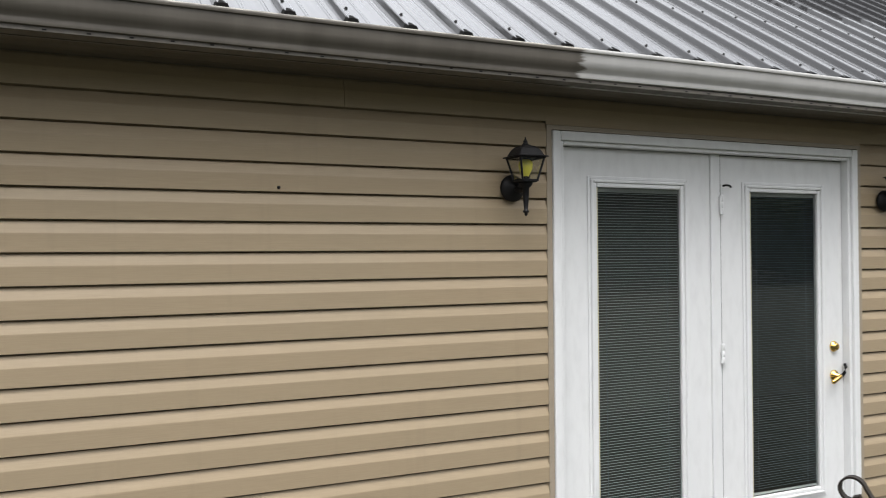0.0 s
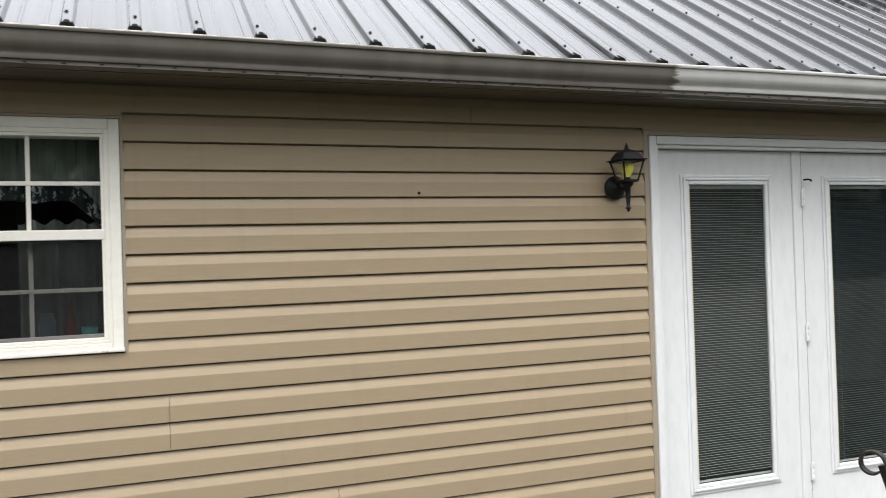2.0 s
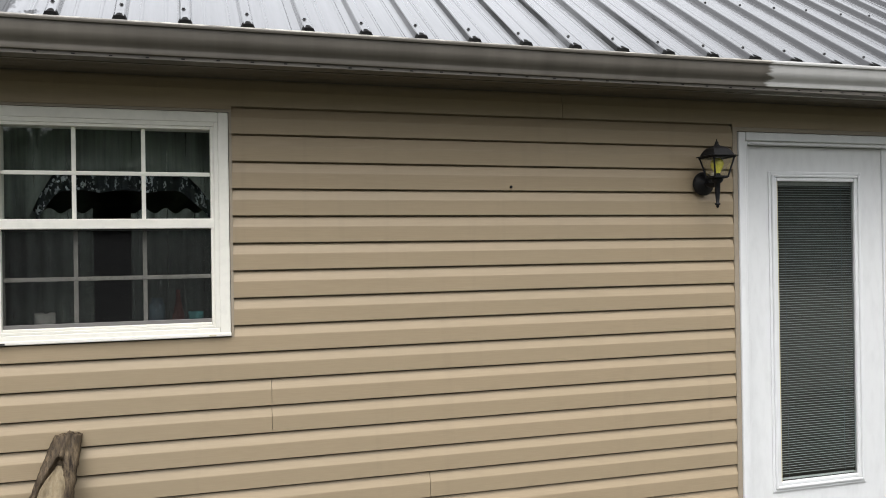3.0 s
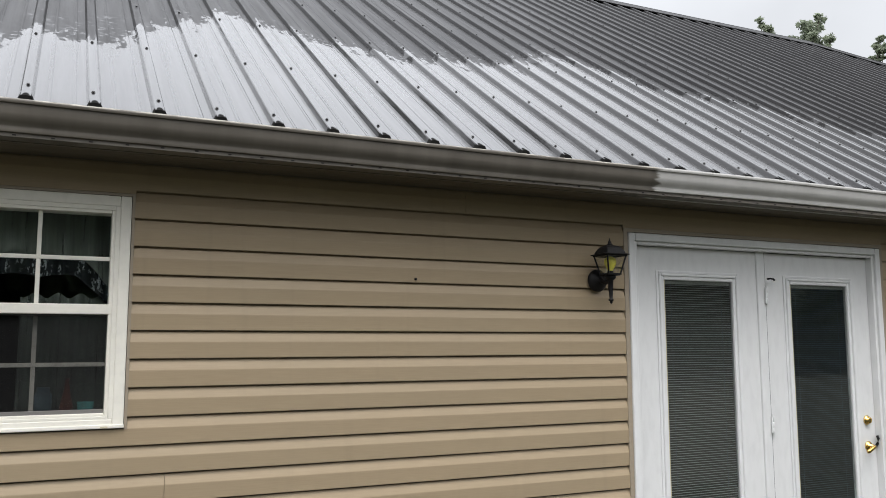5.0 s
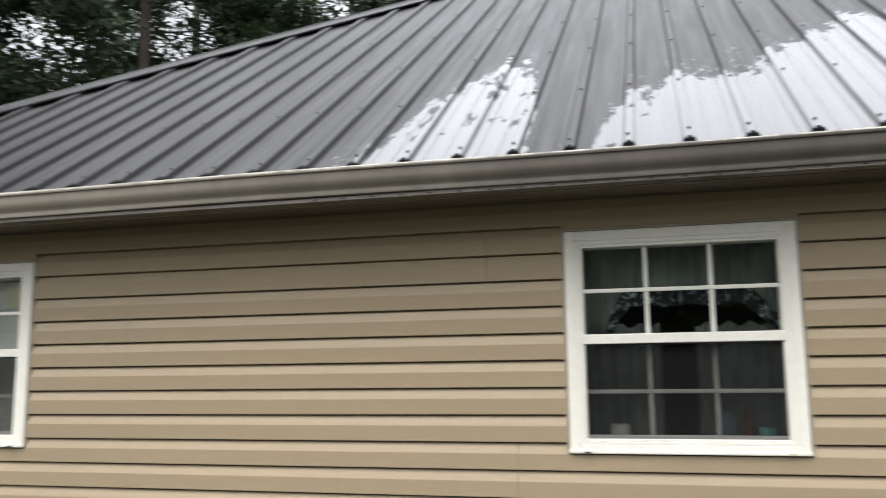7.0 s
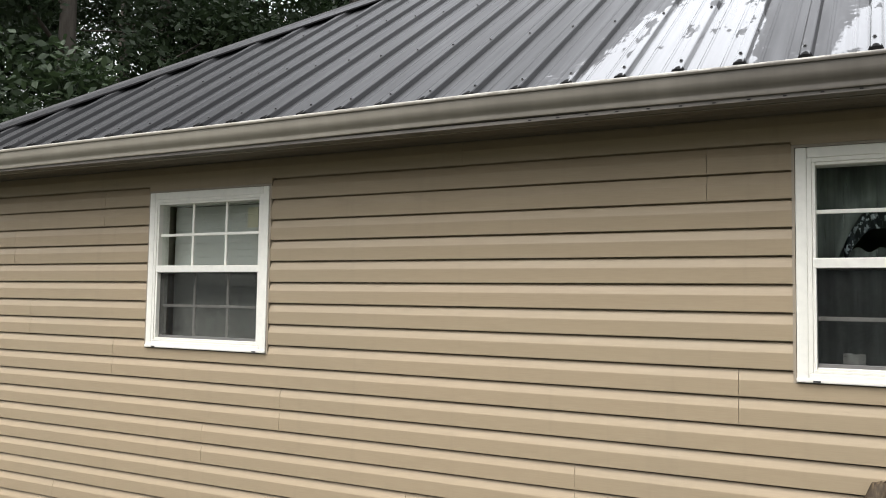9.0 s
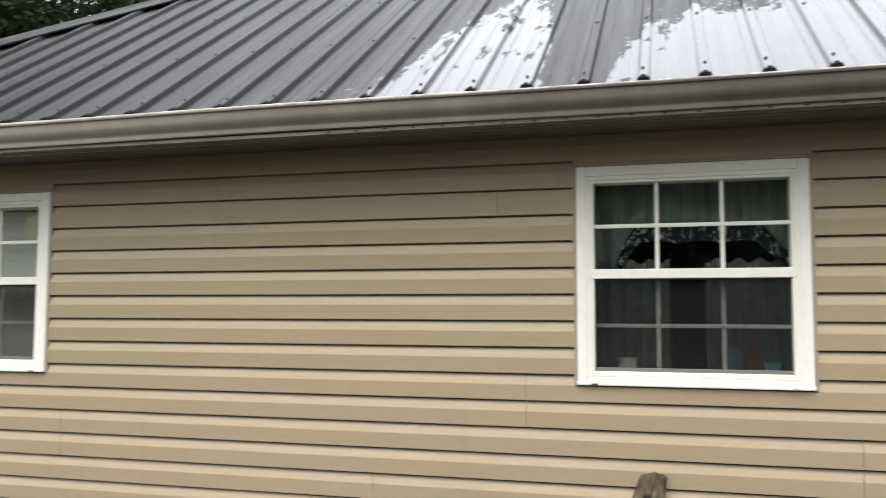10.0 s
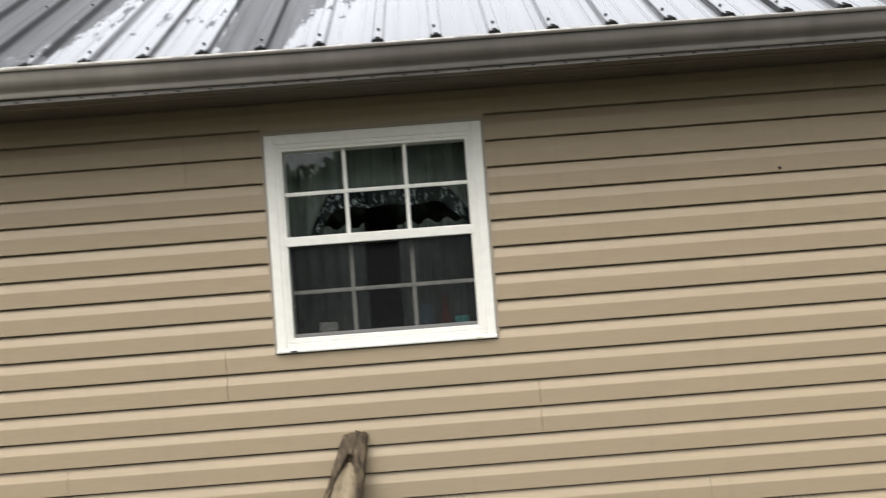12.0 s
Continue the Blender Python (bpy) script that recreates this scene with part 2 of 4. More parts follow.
def make_lace():
    """Near-black cloth with a scattered pale floral print."""
    m, n, l, b = shader("patterned_dark_cloth")
    p = scaled(n, l, position(n), (1, 1, 0.7))
    leafy = noisy(n, l, p, 48, 4, 0.6, lo=0.53, hi=0.60)
    sprays = noisy(n, l, p, 14, 2, lo=0.38, hi=0.55)
    c = blend(n, l, arith(n, l, "MULTIPLY", leafy, sprays), (0.010, 0.014, 0.018), (0.46, 0.50, 0.53))
    l.new(c, b.inputs["Base Color"])
    b.inputs["Roughness"].default_value = 0.9
    return m


def make_leaf(name, c1, c2, c3, glow=0.25):
    m, n, l, b = shader(name)
    g = n.new("ShaderNodeNewGeometry")
    c = blend(n, l, g.outputs["Random Per Island"], c1, c2)
    c = blend(n, l, noisy(n, l, g.outputs["Position"], 0.5, 4), c, c3)
    l.new(c, b.inputs["Base Color"])
    b.inputs["Roughness"].default_value = 0.6
    tl = n.new("ShaderNodeBsdfTranslucent")
    l.new(c, tl.inputs["Color"])
    mx = n.new("ShaderNodeMixShader")
    mx.inputs[0].default_value = glow
    l.new(b.outputs[0], mx.inputs[1])
    l.new(tl.outputs[0], mx.inputs[2])
    l.new(mx.outputs[0], n["Material Output"].inputs["Surface"])
    return m


def make_wood(name, c1, c2, c3):
    m, n, l, b = shader(name)
    p = position(n)
    grain = noisy(n, l, scaled(n, l, p, (30, 18, 3.5)), 2.4, 6, 0.65, lo=0.36, hi=0.66)
    c = blend(n, l, grain, c1, c2)
    c = blend(n, l, noisy(n, l, scaled(n, l, p, (1, 1, 0.6)), 16, 5, lo=0.44, hi=0.64, b=0.8), c, c3)
    l.new(c, b.inputs["Base Color"])
    b.inputs["Roughness"].default_value = 0.62
    b.inputs["Specular IOR Level"].default_value = 0.25
    bumped(n, l, b, grain, 0.6, 0.005)
    return m


# reach of the water up the slope: along the eave, and inwards from it
WET = [(-8.0, -0.9), (-4.75, -0.6), (-4.45, -0.2), (-4.36, 0.3), (-4.26, 0.72), (-4.05, 1.05), (-3.95, 1.33), (-3.80, 1.15), (-3.70, 0.3), (-3.66, -0.5), (-3.40, -0.45), (-3.34, 0.1), (-3.2, 0.5), (-3.0, 0.68), (-2.65, 0.72), (-2.45, 1.0), (-2.2, 1.3), (-1.93, 1.5),
       (-1.5, 1.28), (-1.0, 1.08), (-0.4, 1.2), (0.1, 1.4), (0.65, 1.85), (0.95, 1.85), (1.3, 1.45), (1.6, 1.28), (2.2, 1.27), (2.7, 1.08), (3.3, 0.8), (10.0, 0.6)]
COAT_IOR = 1.5
SIDING = make_siding()
GUTTER = make_gutter()
ROOF = make_roof()
ROOF_TRIM = make_roof(False)
# siding tan darkened here, so the colour carries part of the eave's shade
SOFFIT = plain("shade_darkened_soffit_vinyl", (0.135, 0.113, 0.088), (0.114, 0.095, 0.073), 0.6, stretch=(1, 6, 1))
STRIP = plain("dark_vent_strip", (0.150, 0.134, 0.113), (0.100, 0.089, 0.076), 0.6, stretch=(4, 1, 1), big=1.5)
TRIM_TAN = plain("tan_channel_vinyl", (0.340, 0.284, 0.213), (0.300, 0.253, 0.190), 0.5)
WHITE_DOOR = plain("white_door_paint", (0.755, 0.758, 0.754), (0.725, 0.730, 0.729), 0.38, big=1.6, fine=25, stretch=(1, 1, 0.35), bump=0.1)
WHITE_VINYL = plain("white_window_vinyl", (0.840, 0.815, 0.735), (0.800, 0.772, 0.690), 0.42, big=2.5, fine=30, bump=0.08)
SEAL = plain("dark_rubber_seal", (0.03, 0.03, 0.03), (0.045, 0.043, 0.04), 0.7)
YELLOWED = plain("yellowed_sealant", (0.62, 0.57, 0.40), (0.5, 0.45, 0.3), 0.6)
BLACK_METAL = plain("black_cast_metal", (0.009, 0.009, 0.010), (0.016, 0.015, 0.015), 0.5, 0.0, big=8, fine=120, bump=0.3, spec=0.16)
BROWN_METAL = plain("dark_bronze_steel", (0.021, 0.017, 0.014), (0.035, 0.027, 0.021), 0.42, 0.35, big=9, fine=90, bump=0.2)
BLACK_HOLE = plain("black_foam", (0.008, 0.008, 0.008), (0.015, 0.015, 0.014), 0.95, spec=0.05)
BRASS = plain("polished_brass", (0.85, 0.60, 0.20), (0.75, 0.52, 0.18), 0.16, 1.0, big=12, bump=0.05)
STEEL = plain("grey_screw_steel", (0.05, 0.05, 0.052), (0.075, 0.073, 0.07), 0.45, 0.5, big=30)
# slat faces coloured near-black to hold the shade between the slats
SLAT = plain("blind_shade_tone", (0.008, 0.009, 0.011), (0.006, 0.007, 0.009), 0.7, big=4, spec=0.1)
HEAD_RAIL = plain("pale_grey_rail", (0.42, 0.42, 0.40), (0.38, 0.38, 0.37), 0.5)
# front edges coloured as catching daylight, dimmer and bluer for the right leaf
SLAT_EDGE = plain("blind_lit_tone", (0.36, 0.37, 0.36), (0.33, 0.34, 0.34), 0.5, big=4)
SLAT_EDGE_DIM = plain("blind_dim_lit_tone", (0.11, 0.135, 0.155), (0.10, 0.12, 0.14), 0.5, big=4)
BLIND = plain("white_pleated_blind", (0.64, 0.63, 0.58), (0.59, 0.585, 0.54), 0.8, big=3, fine=30)
GLASS = make_glass("window_glass", (0.93, 0.97, 0.95))
LAMP_GLASS = make_glass("lantern_glass", (0.95, 0.95, 0.9), 0.03)
SCREEN = make_screen()
BULB = plain("yellow_bulb_glass", (0.80, 0.74, 0.10), (0.74, 0.66, 0.08), 0.25, big=20, bump=0.0)
SHEER = make_sheer("grey_sheer_cloth", (0.185, 0.210, 0.188))
LACE = make_lace()
# room colours lowered so the dimness indoors is partly in the paint
ROOM_WALL = plain("darkened_room_plaster", (0.084, 0.077, 0.070), (0.070, 0.063, 0.059), 0.9)
ROOM_FLOOR = plain("darkened_room_floor", (0.032, 0.025, 0.020), (0.045, 0.035, 0.028), 0.8)
LEAF_DARK = make_leaf("oak_leaf", (0.021, 0.038, 0.014), (0.048, 0.074, 0.030), (0.030, 0.052, 0.020))
# paler than real foliage: distance haze is mixed into the leaf colour
LEAF_GREY = make_leaf("hazed_far_leaf", (0.22, 0.26, 0.18), (0.32, 0.35, 0.26), (0.26, 0.30, 0.22), 0.6)
BARK = plain("grey_bark", (0.09, 0.075, 0.06), (0.14, 0.12, 0.10), 0.9, stretch=(3, 3, 0.6), big=4, fine=20, bump=0.6, dist=0.01)
GRASS = plain("lawn", (0.022, 0.025, 0.014), (0.034, 0.034, 0.020), 0.95, big=0.6, fine=18, bump=0.6, dist=0.02)
PLANK_WOOD = make_wood("weathered_brown_wood", (0.020, 0.013, 0.008), (0.190, 0.140, 0.085), (0.040, 0.028, 0.017))
CARVED = make_wood("pale_worn_wood", (0.22, 0.17, 0.10), (0.30, 0.245, 0.16), (0.10, 0.072, 0.042))


# ---------------------------------------------------------------- mesh helpers
def box(bm, x0, x1, y0, y1, z0, z1):
    vs = [bm.verts.new((x, y, z)) for x in (x0, x1) for y in (y0, y1) for z in (z0, z1)]
    for f in ((0, 1, 3, 2), (4, 6, 7, 5), (0, 4, 5, 1), (2, 3, 7, 6), (0, 2, 6, 4), (1, 5, 7, 3)):
        bm.faces.new([vs[i] for i in f])
    return bm


def boxes(*rows):
    bm = bmesh.new()
    for r in rows:
        box(bm, *r)
    return bm


def softbox(x0, x1, y0, y1, z0, z1, r=0.004, seg=2):
    bm = boxes((x0, x1, y0, y1, z0, z1))
    bmesh.ops.bevel(bm, geom=bm.edges[:], offset=min(r, 0.45 * min(x1 - x0, y1 - y0, z1 - z0)), segments=seg, affect="EDGES", profile=0.6)
    return bm


def lathe(bm, rings, n=16, c=(0, 0), cap=True):
    """Rings of (radius, z) turned about the upright line through c."""
    rows = [[bm.verts.new((c[0] + r * math.cos(2 * math.pi * k / n), c[1] + r * math.sin(2 * math.pi * k / n), z)) for k in range(n)] for r, z in rings]
    for a, b in zip(rows, rows[1:]):
        for k in range(n):
            bm.faces.new((a[k], a[(k + 1) % n], b[(k + 1) % n], b[k]))
    if cap:
        bm.faces.new(rows[0][::-1])
        bm.faces.new(rows[-1])
    return bm


def sweep(bm, pts, section, up=Vector((0, 0, 1)), cap=True):
    """A closed section of (side, up) swept along points."""
    pts = [Vector(p) for p in pts]
    rows = []
    for i, p in enumerate(pts):
        d = (pts[min(i + 1, len(pts) - 1)] - pts[max(i - 1, 0)]).normalized()
        s = d.cross(up)
        s = s.normalized() if s.length > 1e-4 else Vector((1, 0, 0))
        u = s.cross(d)
        rows.append([bm.verts.new(p + s * a + u * b) for a, b in section])
    k = len(section)
    for a, b in zip(rows, rows[1:]):
        for j in range(k):
            bm.faces.new((a[j], a[(j + 1) % k], b[(j + 1) % k], b[j]))
    if cap:
        bm.faces.new(rows[0][::-1])
        bm.faces.new(rows[-1])
    return bm


def circle(r, n=8):
    return [(r * math.cos(2 * math.pi * k / n), r * math.sin(2 * math.pi * k / n)) for k in range(n)]


def mesh_of(name, bm, material, smooth=False):
    bmesh.ops.recalc_face_normals(bm, faces=bm.faces[:])
    me = bpy.data.meshes.new(name)
    bm.to_mesh(me)
    bm.free()
    me.materials.append(material)
    if smooth:
        for p in me.polygons:
            p.use_smooth = True
    return me


def part(name, bm, material, parent=None, label="", smooth=False):
    ob = new(name, mesh_of(name, bm, material, smooth))
    ob.parent = parent
    if label:
        ob["label"] = label
    return ob


def piece(name, me, parent, m=None):
    ob = new(name, me)
    ob.parent = parent
    if m is not None:
        ob.matrix_basis = m
    return ob


def thing(name, label, category, at=(0, 0, 0), group="", kind=""):
    ob = new(name)
    ob.empty_display_size = 0.1
    ob.location = at
    return tagged(ob, label, category, group, kind)


# ---------------------------------------------------------------- plan of the house
XL, XR, YB = -9.09, 14.0, 11.5          # wall corners
EAVE_Y, EAVE_Z, PITCH = -0.300, 2.441, 0.662
RIDGE_Y = 5.75
HIP_L, HIP_R = XL - 0.30, XR + 0.30
WALL_TOP, SOFFIT_Z = 2.33, 2.305
WIN1 = (-3.549, -2.585, 1.199, 2.155)
WIN2 = (-7.281, -6.332, 1.195, 2.143)
DOOR = (0.0, 2.018, 0.0, 2.145)
COURSE, COURSE_TOP = 0.1184, 2.0660


def roof_z(y):
    return EAVE_Z + PITCH * (y - EAVE_Y)


# ground
def ground():
    bm = bmesh.new()
    n = 40
    grid = [[None] * (n + 1) for _ in range(n + 1)]
    for i in range(n + 1):
        for j in range(n + 1):
            u, v = 2 * i / n - 1, 2 * j / n - 1
            x, y = 600 * u * abs(u) ** 1.5, 600 * v * abs(v) ** 1.5
            far = max(0.0, math.hypot(x, y) - 25)
            grid[i][j] = bm.verts.new((x, y, -0.02 + 0.25 * min(1, far / 30) * noise.noise((x * 0.03, y * 0.03, 0))))
    for i in range(n):
        for j in range(n):
            bm.faces.new((grid[i][j], grid[i + 1][j], grid[i + 1][j + 1], grid[i][j + 1]))
    tagged(part("ground", bm, GRASS), "green lawn around the house", "ground", kind="structure")


ground()


# walls
def rects_with_holes(x0, x1, z0, z1, holes):
    """Rows of rectangles that fill a wall face but for its openings."""
    out = []
    xs = sorted({x0, x1, *(h[0] for h in holes), *(h[1] for h in holes)})
    for a, b in zip(xs, xs[1:]):
        mid = (a + b) / 2
        hole = [h for h in holes if h[0] < mid < h[1]]
        if not hole:
            out.append((a, b, z0, z1))
        else:
            h = hole[0]
            if h[2] > z0:
                out.append((a, b, z0, h[2]))
            if h[3] < z1:
                out.append((a, b, h[3], z1))
    return out


INSET = 0.03
HOLES = [(h[0] + INSET, h[1] - INSET, h[2] + (INSET if h is not DOOR else 0), h[3] - INSET) for h in (WIN1, WIN2, DOOR)]
wall_front = part("wall_south", boxes(*[(a, b, 0.0145, 0.15, c, d) for a, b, c, d in rects_with_holes(XL, XR, -0.02, WALL_TOP, HOLES)]), TRIM_TAN)
tagged(wall_front, "house wall clad in tan dutch-lap vinyl siding", "wall", kind="structure")
tagged(part("wall_north", boxes((XL, XR, YB - 0.15, YB, -0.02, WALL_TOP)), SIDING), "tan back wall of the house", "wall", kind="structure")
tagged(part("wall_west", boxes((XL, XL + 0.15, 0.15, YB - 0.15, -0.02, WALL_TOP)), SIDING), "tan end wall of the house", "wall", kind="structure")
tagged(part("wall_east", boxes((XR - 0.15, XR, 0.15, YB - 0.15, -0.02, WALL_TOP)), SIDING), "tan end wall of the house", "wall", kind="structure")
tagged(part("floor", boxes((XL + 0.15, XR - 0.15, 0.15, YB - 0.15, -0.02, 0.0)), ROOM_FLOOR), "brown floor inside the house, darkened as in room shade", "floor", kind="structure")
tagged(part("ceiling", boxes((XL + 0.15, XR - 0.15, 0.15, YB - 0.15, 2.40, 2.42)), ROOM_WALL), "plaster ceiling inside the house, darkened as in room shade", "ceiling", kind="structure")
tagged(part("wall_inner", boxes((XL + 0.15, XR - 0.15, 3.6, 3.7, 0.0, 2.40)), ROOM_WALL), "partition wall inside the house, darkened as in room shade", "wall", kind="structure")

# soffit: long boards with fine grooves under the eave, coloured dark for its shade
soffit = thing("soffit", "tan vinyl soffit, eave shade put into its colour", "soffit", kind="structure")
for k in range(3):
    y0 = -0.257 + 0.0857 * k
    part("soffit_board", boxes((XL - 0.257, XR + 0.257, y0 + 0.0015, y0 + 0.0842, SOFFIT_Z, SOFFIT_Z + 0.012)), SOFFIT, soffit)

# fascia with a vented lower edge
fascia = part("fascia", boxes((XL - 0.27, XR + 0.27, -0.271, -0.2575, SOFFIT_Z - 0.012, 2.42)), GUTTER)
tagged(fascia, "grimy tan fascia board behind the gutter", "fascia", kind="structure")
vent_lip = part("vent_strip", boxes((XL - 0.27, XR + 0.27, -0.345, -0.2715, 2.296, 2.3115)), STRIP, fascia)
slot_me = mesh_of("slot", boxes((-0.0065, 0.0065, -0.0015, 0.002, -0.0022, 0.0022)), BLACK_HOLE)
x = -4.6
while x < 4.4:
    piece("slot", slot_me, fascia, pose(x, -0.345, 2.3035 + 0.0015 * math.sin(7 * x)))
    x += 0.131

# gutter: an ogee channel with a rolled lip
gutter = thing("gutter", "tan metal rain gutter, grimy with a washed pale stretch", "gutter", (0, -0.3, 2.31))
prof = [(-0.273, 2.432), (-0.273, 2.312), (-0.346, 2.312), (-0.354, 2.315), (-0.357, 2.324), (-0.355, 2.333), (-0.357, 2.340), (-0.366, 2.350), (-0.376, 2.364), (-0.381, 2.382), (-0.383, 2.414), (-0.390, 2.416), (-0.392, 2.421), (-0.392, 2.429), (-0.389, 2.433), (-0.377, 2.433), (-0.376, 2.424), (-0.379, 2.412), (-0.377, 2.384), (-0.372, 2.367), (-0.362, 2.354), (-0.350, 2.336), (-0.342, 2.317), (-0.278, 2.317), (-0.278, 2.432)]
joints = [HIP_L - 0.06, 6.5, HIP_R + 0.06]
for a, b in zip(joints, joints[1:]):
    bm = bmesh.new()
    nseg = max(2, int((b - a) / 0.5))
    rows = []
    for i in range(nseg + 1):
        xx = a + 0.002 + (b - a - 0.004) * i / nseg
        sag = 0.004 * math.sin(xx * 0.9) + 0.002 * math.sin(2.3 * xx)
        rows.append([bm.verts.new((xx, y + 0.3, z - 2.31 + sag)) for y, z in prof])
    for r, s in zip(rows, rows[1:]):
        for k in range(len(prof)):
            bm.faces.new((r[k], r[(k + 1) % len(prof)], s[(k + 1) % len(prof)], s[k]))
    bm.faces.new(rows[0][::-1])
    bm.faces.new(rows[-1])
    channel = part("channel", bm, GUTTER, gutter, "", True)
    channel.data.set_sharp_from_angle(angle=radians(38))


# ---------------------------------------------------------------- roof
roof = thing("roof", "charcoal ribbed metal hip roof, partly wet and shining", "roof", (0, 0, EAVE_Z), kind="structure")
RIB, RIB_X0 = 0.2425, -2.514
rib_profile = [(-0.0285, 0.0), (-0.0205, 0.0245), (-0.0165, 0.0285), (0.0165, 0.0285), (0.0205, 0.0245), (0.0285, 0.0), (0.070, 0.0), (0.075, 0.0028), (0.082, 0.0028), (0.087, 0.0), (0.162, 0.0), (0.167, 0.0028), (0.174, 0.0028), (0.179, 0.0)]


def top_y(x):
    return min(RIDGE_Y, x - HIP_L + EAVE_Y, HIP_R - x + EAVE_Y)


k0, k1 = math.ceil((HIP_L + 0.3 - RIB_X0) / RIB), math.floor((HIP_R - 0.3 - RIB_X0) / RIB)
PER = 4
for start in range(k0, k1 + 1, PER):
    bm = bmesh.new()
    rows = []
    for k in range(start, min(start + PER, k1 + 1)):
        for dx, dz in rib_profile:
            rows.append((RIB_X0 + RIB * k + dx, dz))
    last = min(start + PER, k1 + 1)
    rows.append((RIB_X0 + RIB * last - 0.0285, 0.0))
    cols = []
    for x, dz in rows:
        t = max(EAVE_Y + 0.02, top_y(x) - 0.02)
        cols.append([bm.verts.new((x, y, roof_z(y) - EAVE_Z + dz)) for y in (EAVE_Y, EAVE_Y + (t - EAVE_Y) * 0.33, EAVE_Y + (t - EAVE_Y) * 0.66, t)])
    for a, b in zip(cols, cols[1:]):
        for j in range(3):
            bm.faces.new((a[j], b[j], b[j + 1], a[j + 1]))
    part("roof_panel", bm, ROOF, roof)

# the plain slopes that face away
bm = bmesh.new()
zr, ym = roof_z(RIDGE_Y) - EAVE_Z, 2 * RIDGE_Y - EAVE_Y
rl, rr = HIP_L + RIDGE_Y - EAVE_Y, HIP_R - RIDGE_Y + EAVE_Y
for quad in (((HIP_L, EAVE_Y, -0.01), (HIP_L, ym, -0.01), (rl, RIDGE_Y, zr - 0.01)), ((HIP_R, ym, -0.01), (HIP_R, EAVE_Y, -0.01), (rr, RIDGE_Y, zr - 0.01)), ((HIP_L, ym, -0.01), (HIP_R, ym, -0.01), (rr, RIDGE_Y, zr - 0.01), (rl, RIDGE_Y, zr - 0.01))):
    bm.faces.new([bm.verts.new(v) for v in quad])
part("back_slope", bm, ROOF_TRIM, roof)
# underlay, so that no light comes through under the ribs
bm = bmesh.new()
bm.faces.new([bm.verts.new(v) for v in ((HIP_L + 0.05, EAVE_Y + 0.035, -0.012), (HIP_R - 0.05, EAVE_Y + 0.035, -0.012), (rr, RIDGE_Y, zr - 0.03), (rl, RIDGE_Y, zr - 0.03))])
part("underlay", bm, BLACK_HOLE, roof)


# caps along ridge and hips
def cap(p, q, drop_a, drop_b, side):
    """A folded strip from p to q; the drops are how far its two wings fall."""
    bm = bmesh.new()
    p, q, side = Vector(p), Vector(q), Vector(side)
    rows = []
    n = 10
    for i in range(n + 1):
        c = p.lerp(q, i / n)
        sec = [(-0.150, -drop_a - 0.012), (-0.150, -drop_a), (-0.032, -0.008), (-0.012, 0.014), (0.012, 0.014), (0.032, -0.008), (0.150, -drop_b), (0.150, -drop_b - 0.012)]
        rows.append([bm.verts.new(c + side * s + Vector((0, 0, 0.045 + z))) for s, z in sec])
    for a, b in zip(rows, rows[1:]):
        for k in range(len(a) - 1):
            bm.faces.new((a[k], a[k + 1], b[k + 1], b[k]))
    return part("ridge_cap", bm, ROOF_TRIM, roof, "grey folded metal cap")


cap((rl, RIDGE_Y, zr), (rr, RIDGE_Y, zr), 0.1, 0.1, (0, 1, 0))
d2 = 0.15 * PITCH * 0.7071
cap((HIP_L, EAVE_Y, 0), (rl, RIDGE_Y, zr), d2, d2, (0.7071, -0.7071, 0))
cap((HIP_R, EAVE_Y, 0), (rr, RIDGE_Y, zr), d2, d2, (0.7071, 0.7071, 0))

# black foam closures in the open rib ends
bm = bmesh.new()
half = [(-0.031, -0.012), (-0.027, 0.007), (-0.0195, 0.0250), (0.0, 0.0290), (0.0195, 0.0250), (0.027, 0.007), (0.031, -0.012)]
fr = [bm.verts.new((x, 0.0, z)) for x, z in half]
bk = [bm.verts.new((x, 0.03, z + 0.018)) for x, z in half]
bm.faces.new(fr)
for j in range(len(half) - 1):
    bm.faces.new((fr[j], fr[j + 1], bk[j + 1], bk[j]))
closure_me = mesh_of("rib_closure", bm, BLACK_HOLE)
for k in range(k0, k1 + 1):
    piece("rib_closure", closure_me, roof, pose(RIB_X0 + RIB * k, EAVE_Y - 0.006, -0.001))

# screws
bm = bmesh.new()
lathe(bm, [(0.0085, -0.001), (0.0085, 0.0015), (0.0055, 0.002), (0.0055, 0.0065), (0.004, 0.0075)], 6)
screw_me = mesh_of("screw", bm, STEEL)
tilt = math.degrees(math.atan(PITCH))
SCREW_ROWS = [-0.205, 0.472, 1.27, 2.06, 2.85, 3.65, 4.45, 5.25]
rest = []
for k in range(k0, k1 + 1):
    x = RIB_X0 + RIB * k
    for r, y in enumerate(SCREW_ROWS):
        if y > top_y(x) - 0.2:
            continue
        jx, jy = random.uniform(-0.006, 0.006), random.uniform(-0.015, 0.015)
        m = pose(x + jx, y + jy, roof_z(y + jy) - EAVE_Z + 0.0285, tilt)
        if r < 5 and -9.5 < x < 4.5:
            piece("screw", screw_me, roof, m)
        else:
            rest.append(m)
bm = bmesh.new()
for m in rest:
    at = len(bm.verts)
    lathe(bm, [(0.0085, -0.001), (0.0085, 0.0015), (0.0055, 0.0065)], 6)
    bm.verts.ensure_lookup_table()
    bmesh.ops.transform(bm, matrix=m, verts=bm.verts[at:])
tagged(part("far_screws", bm, STEEL, roof), kind="stuff")


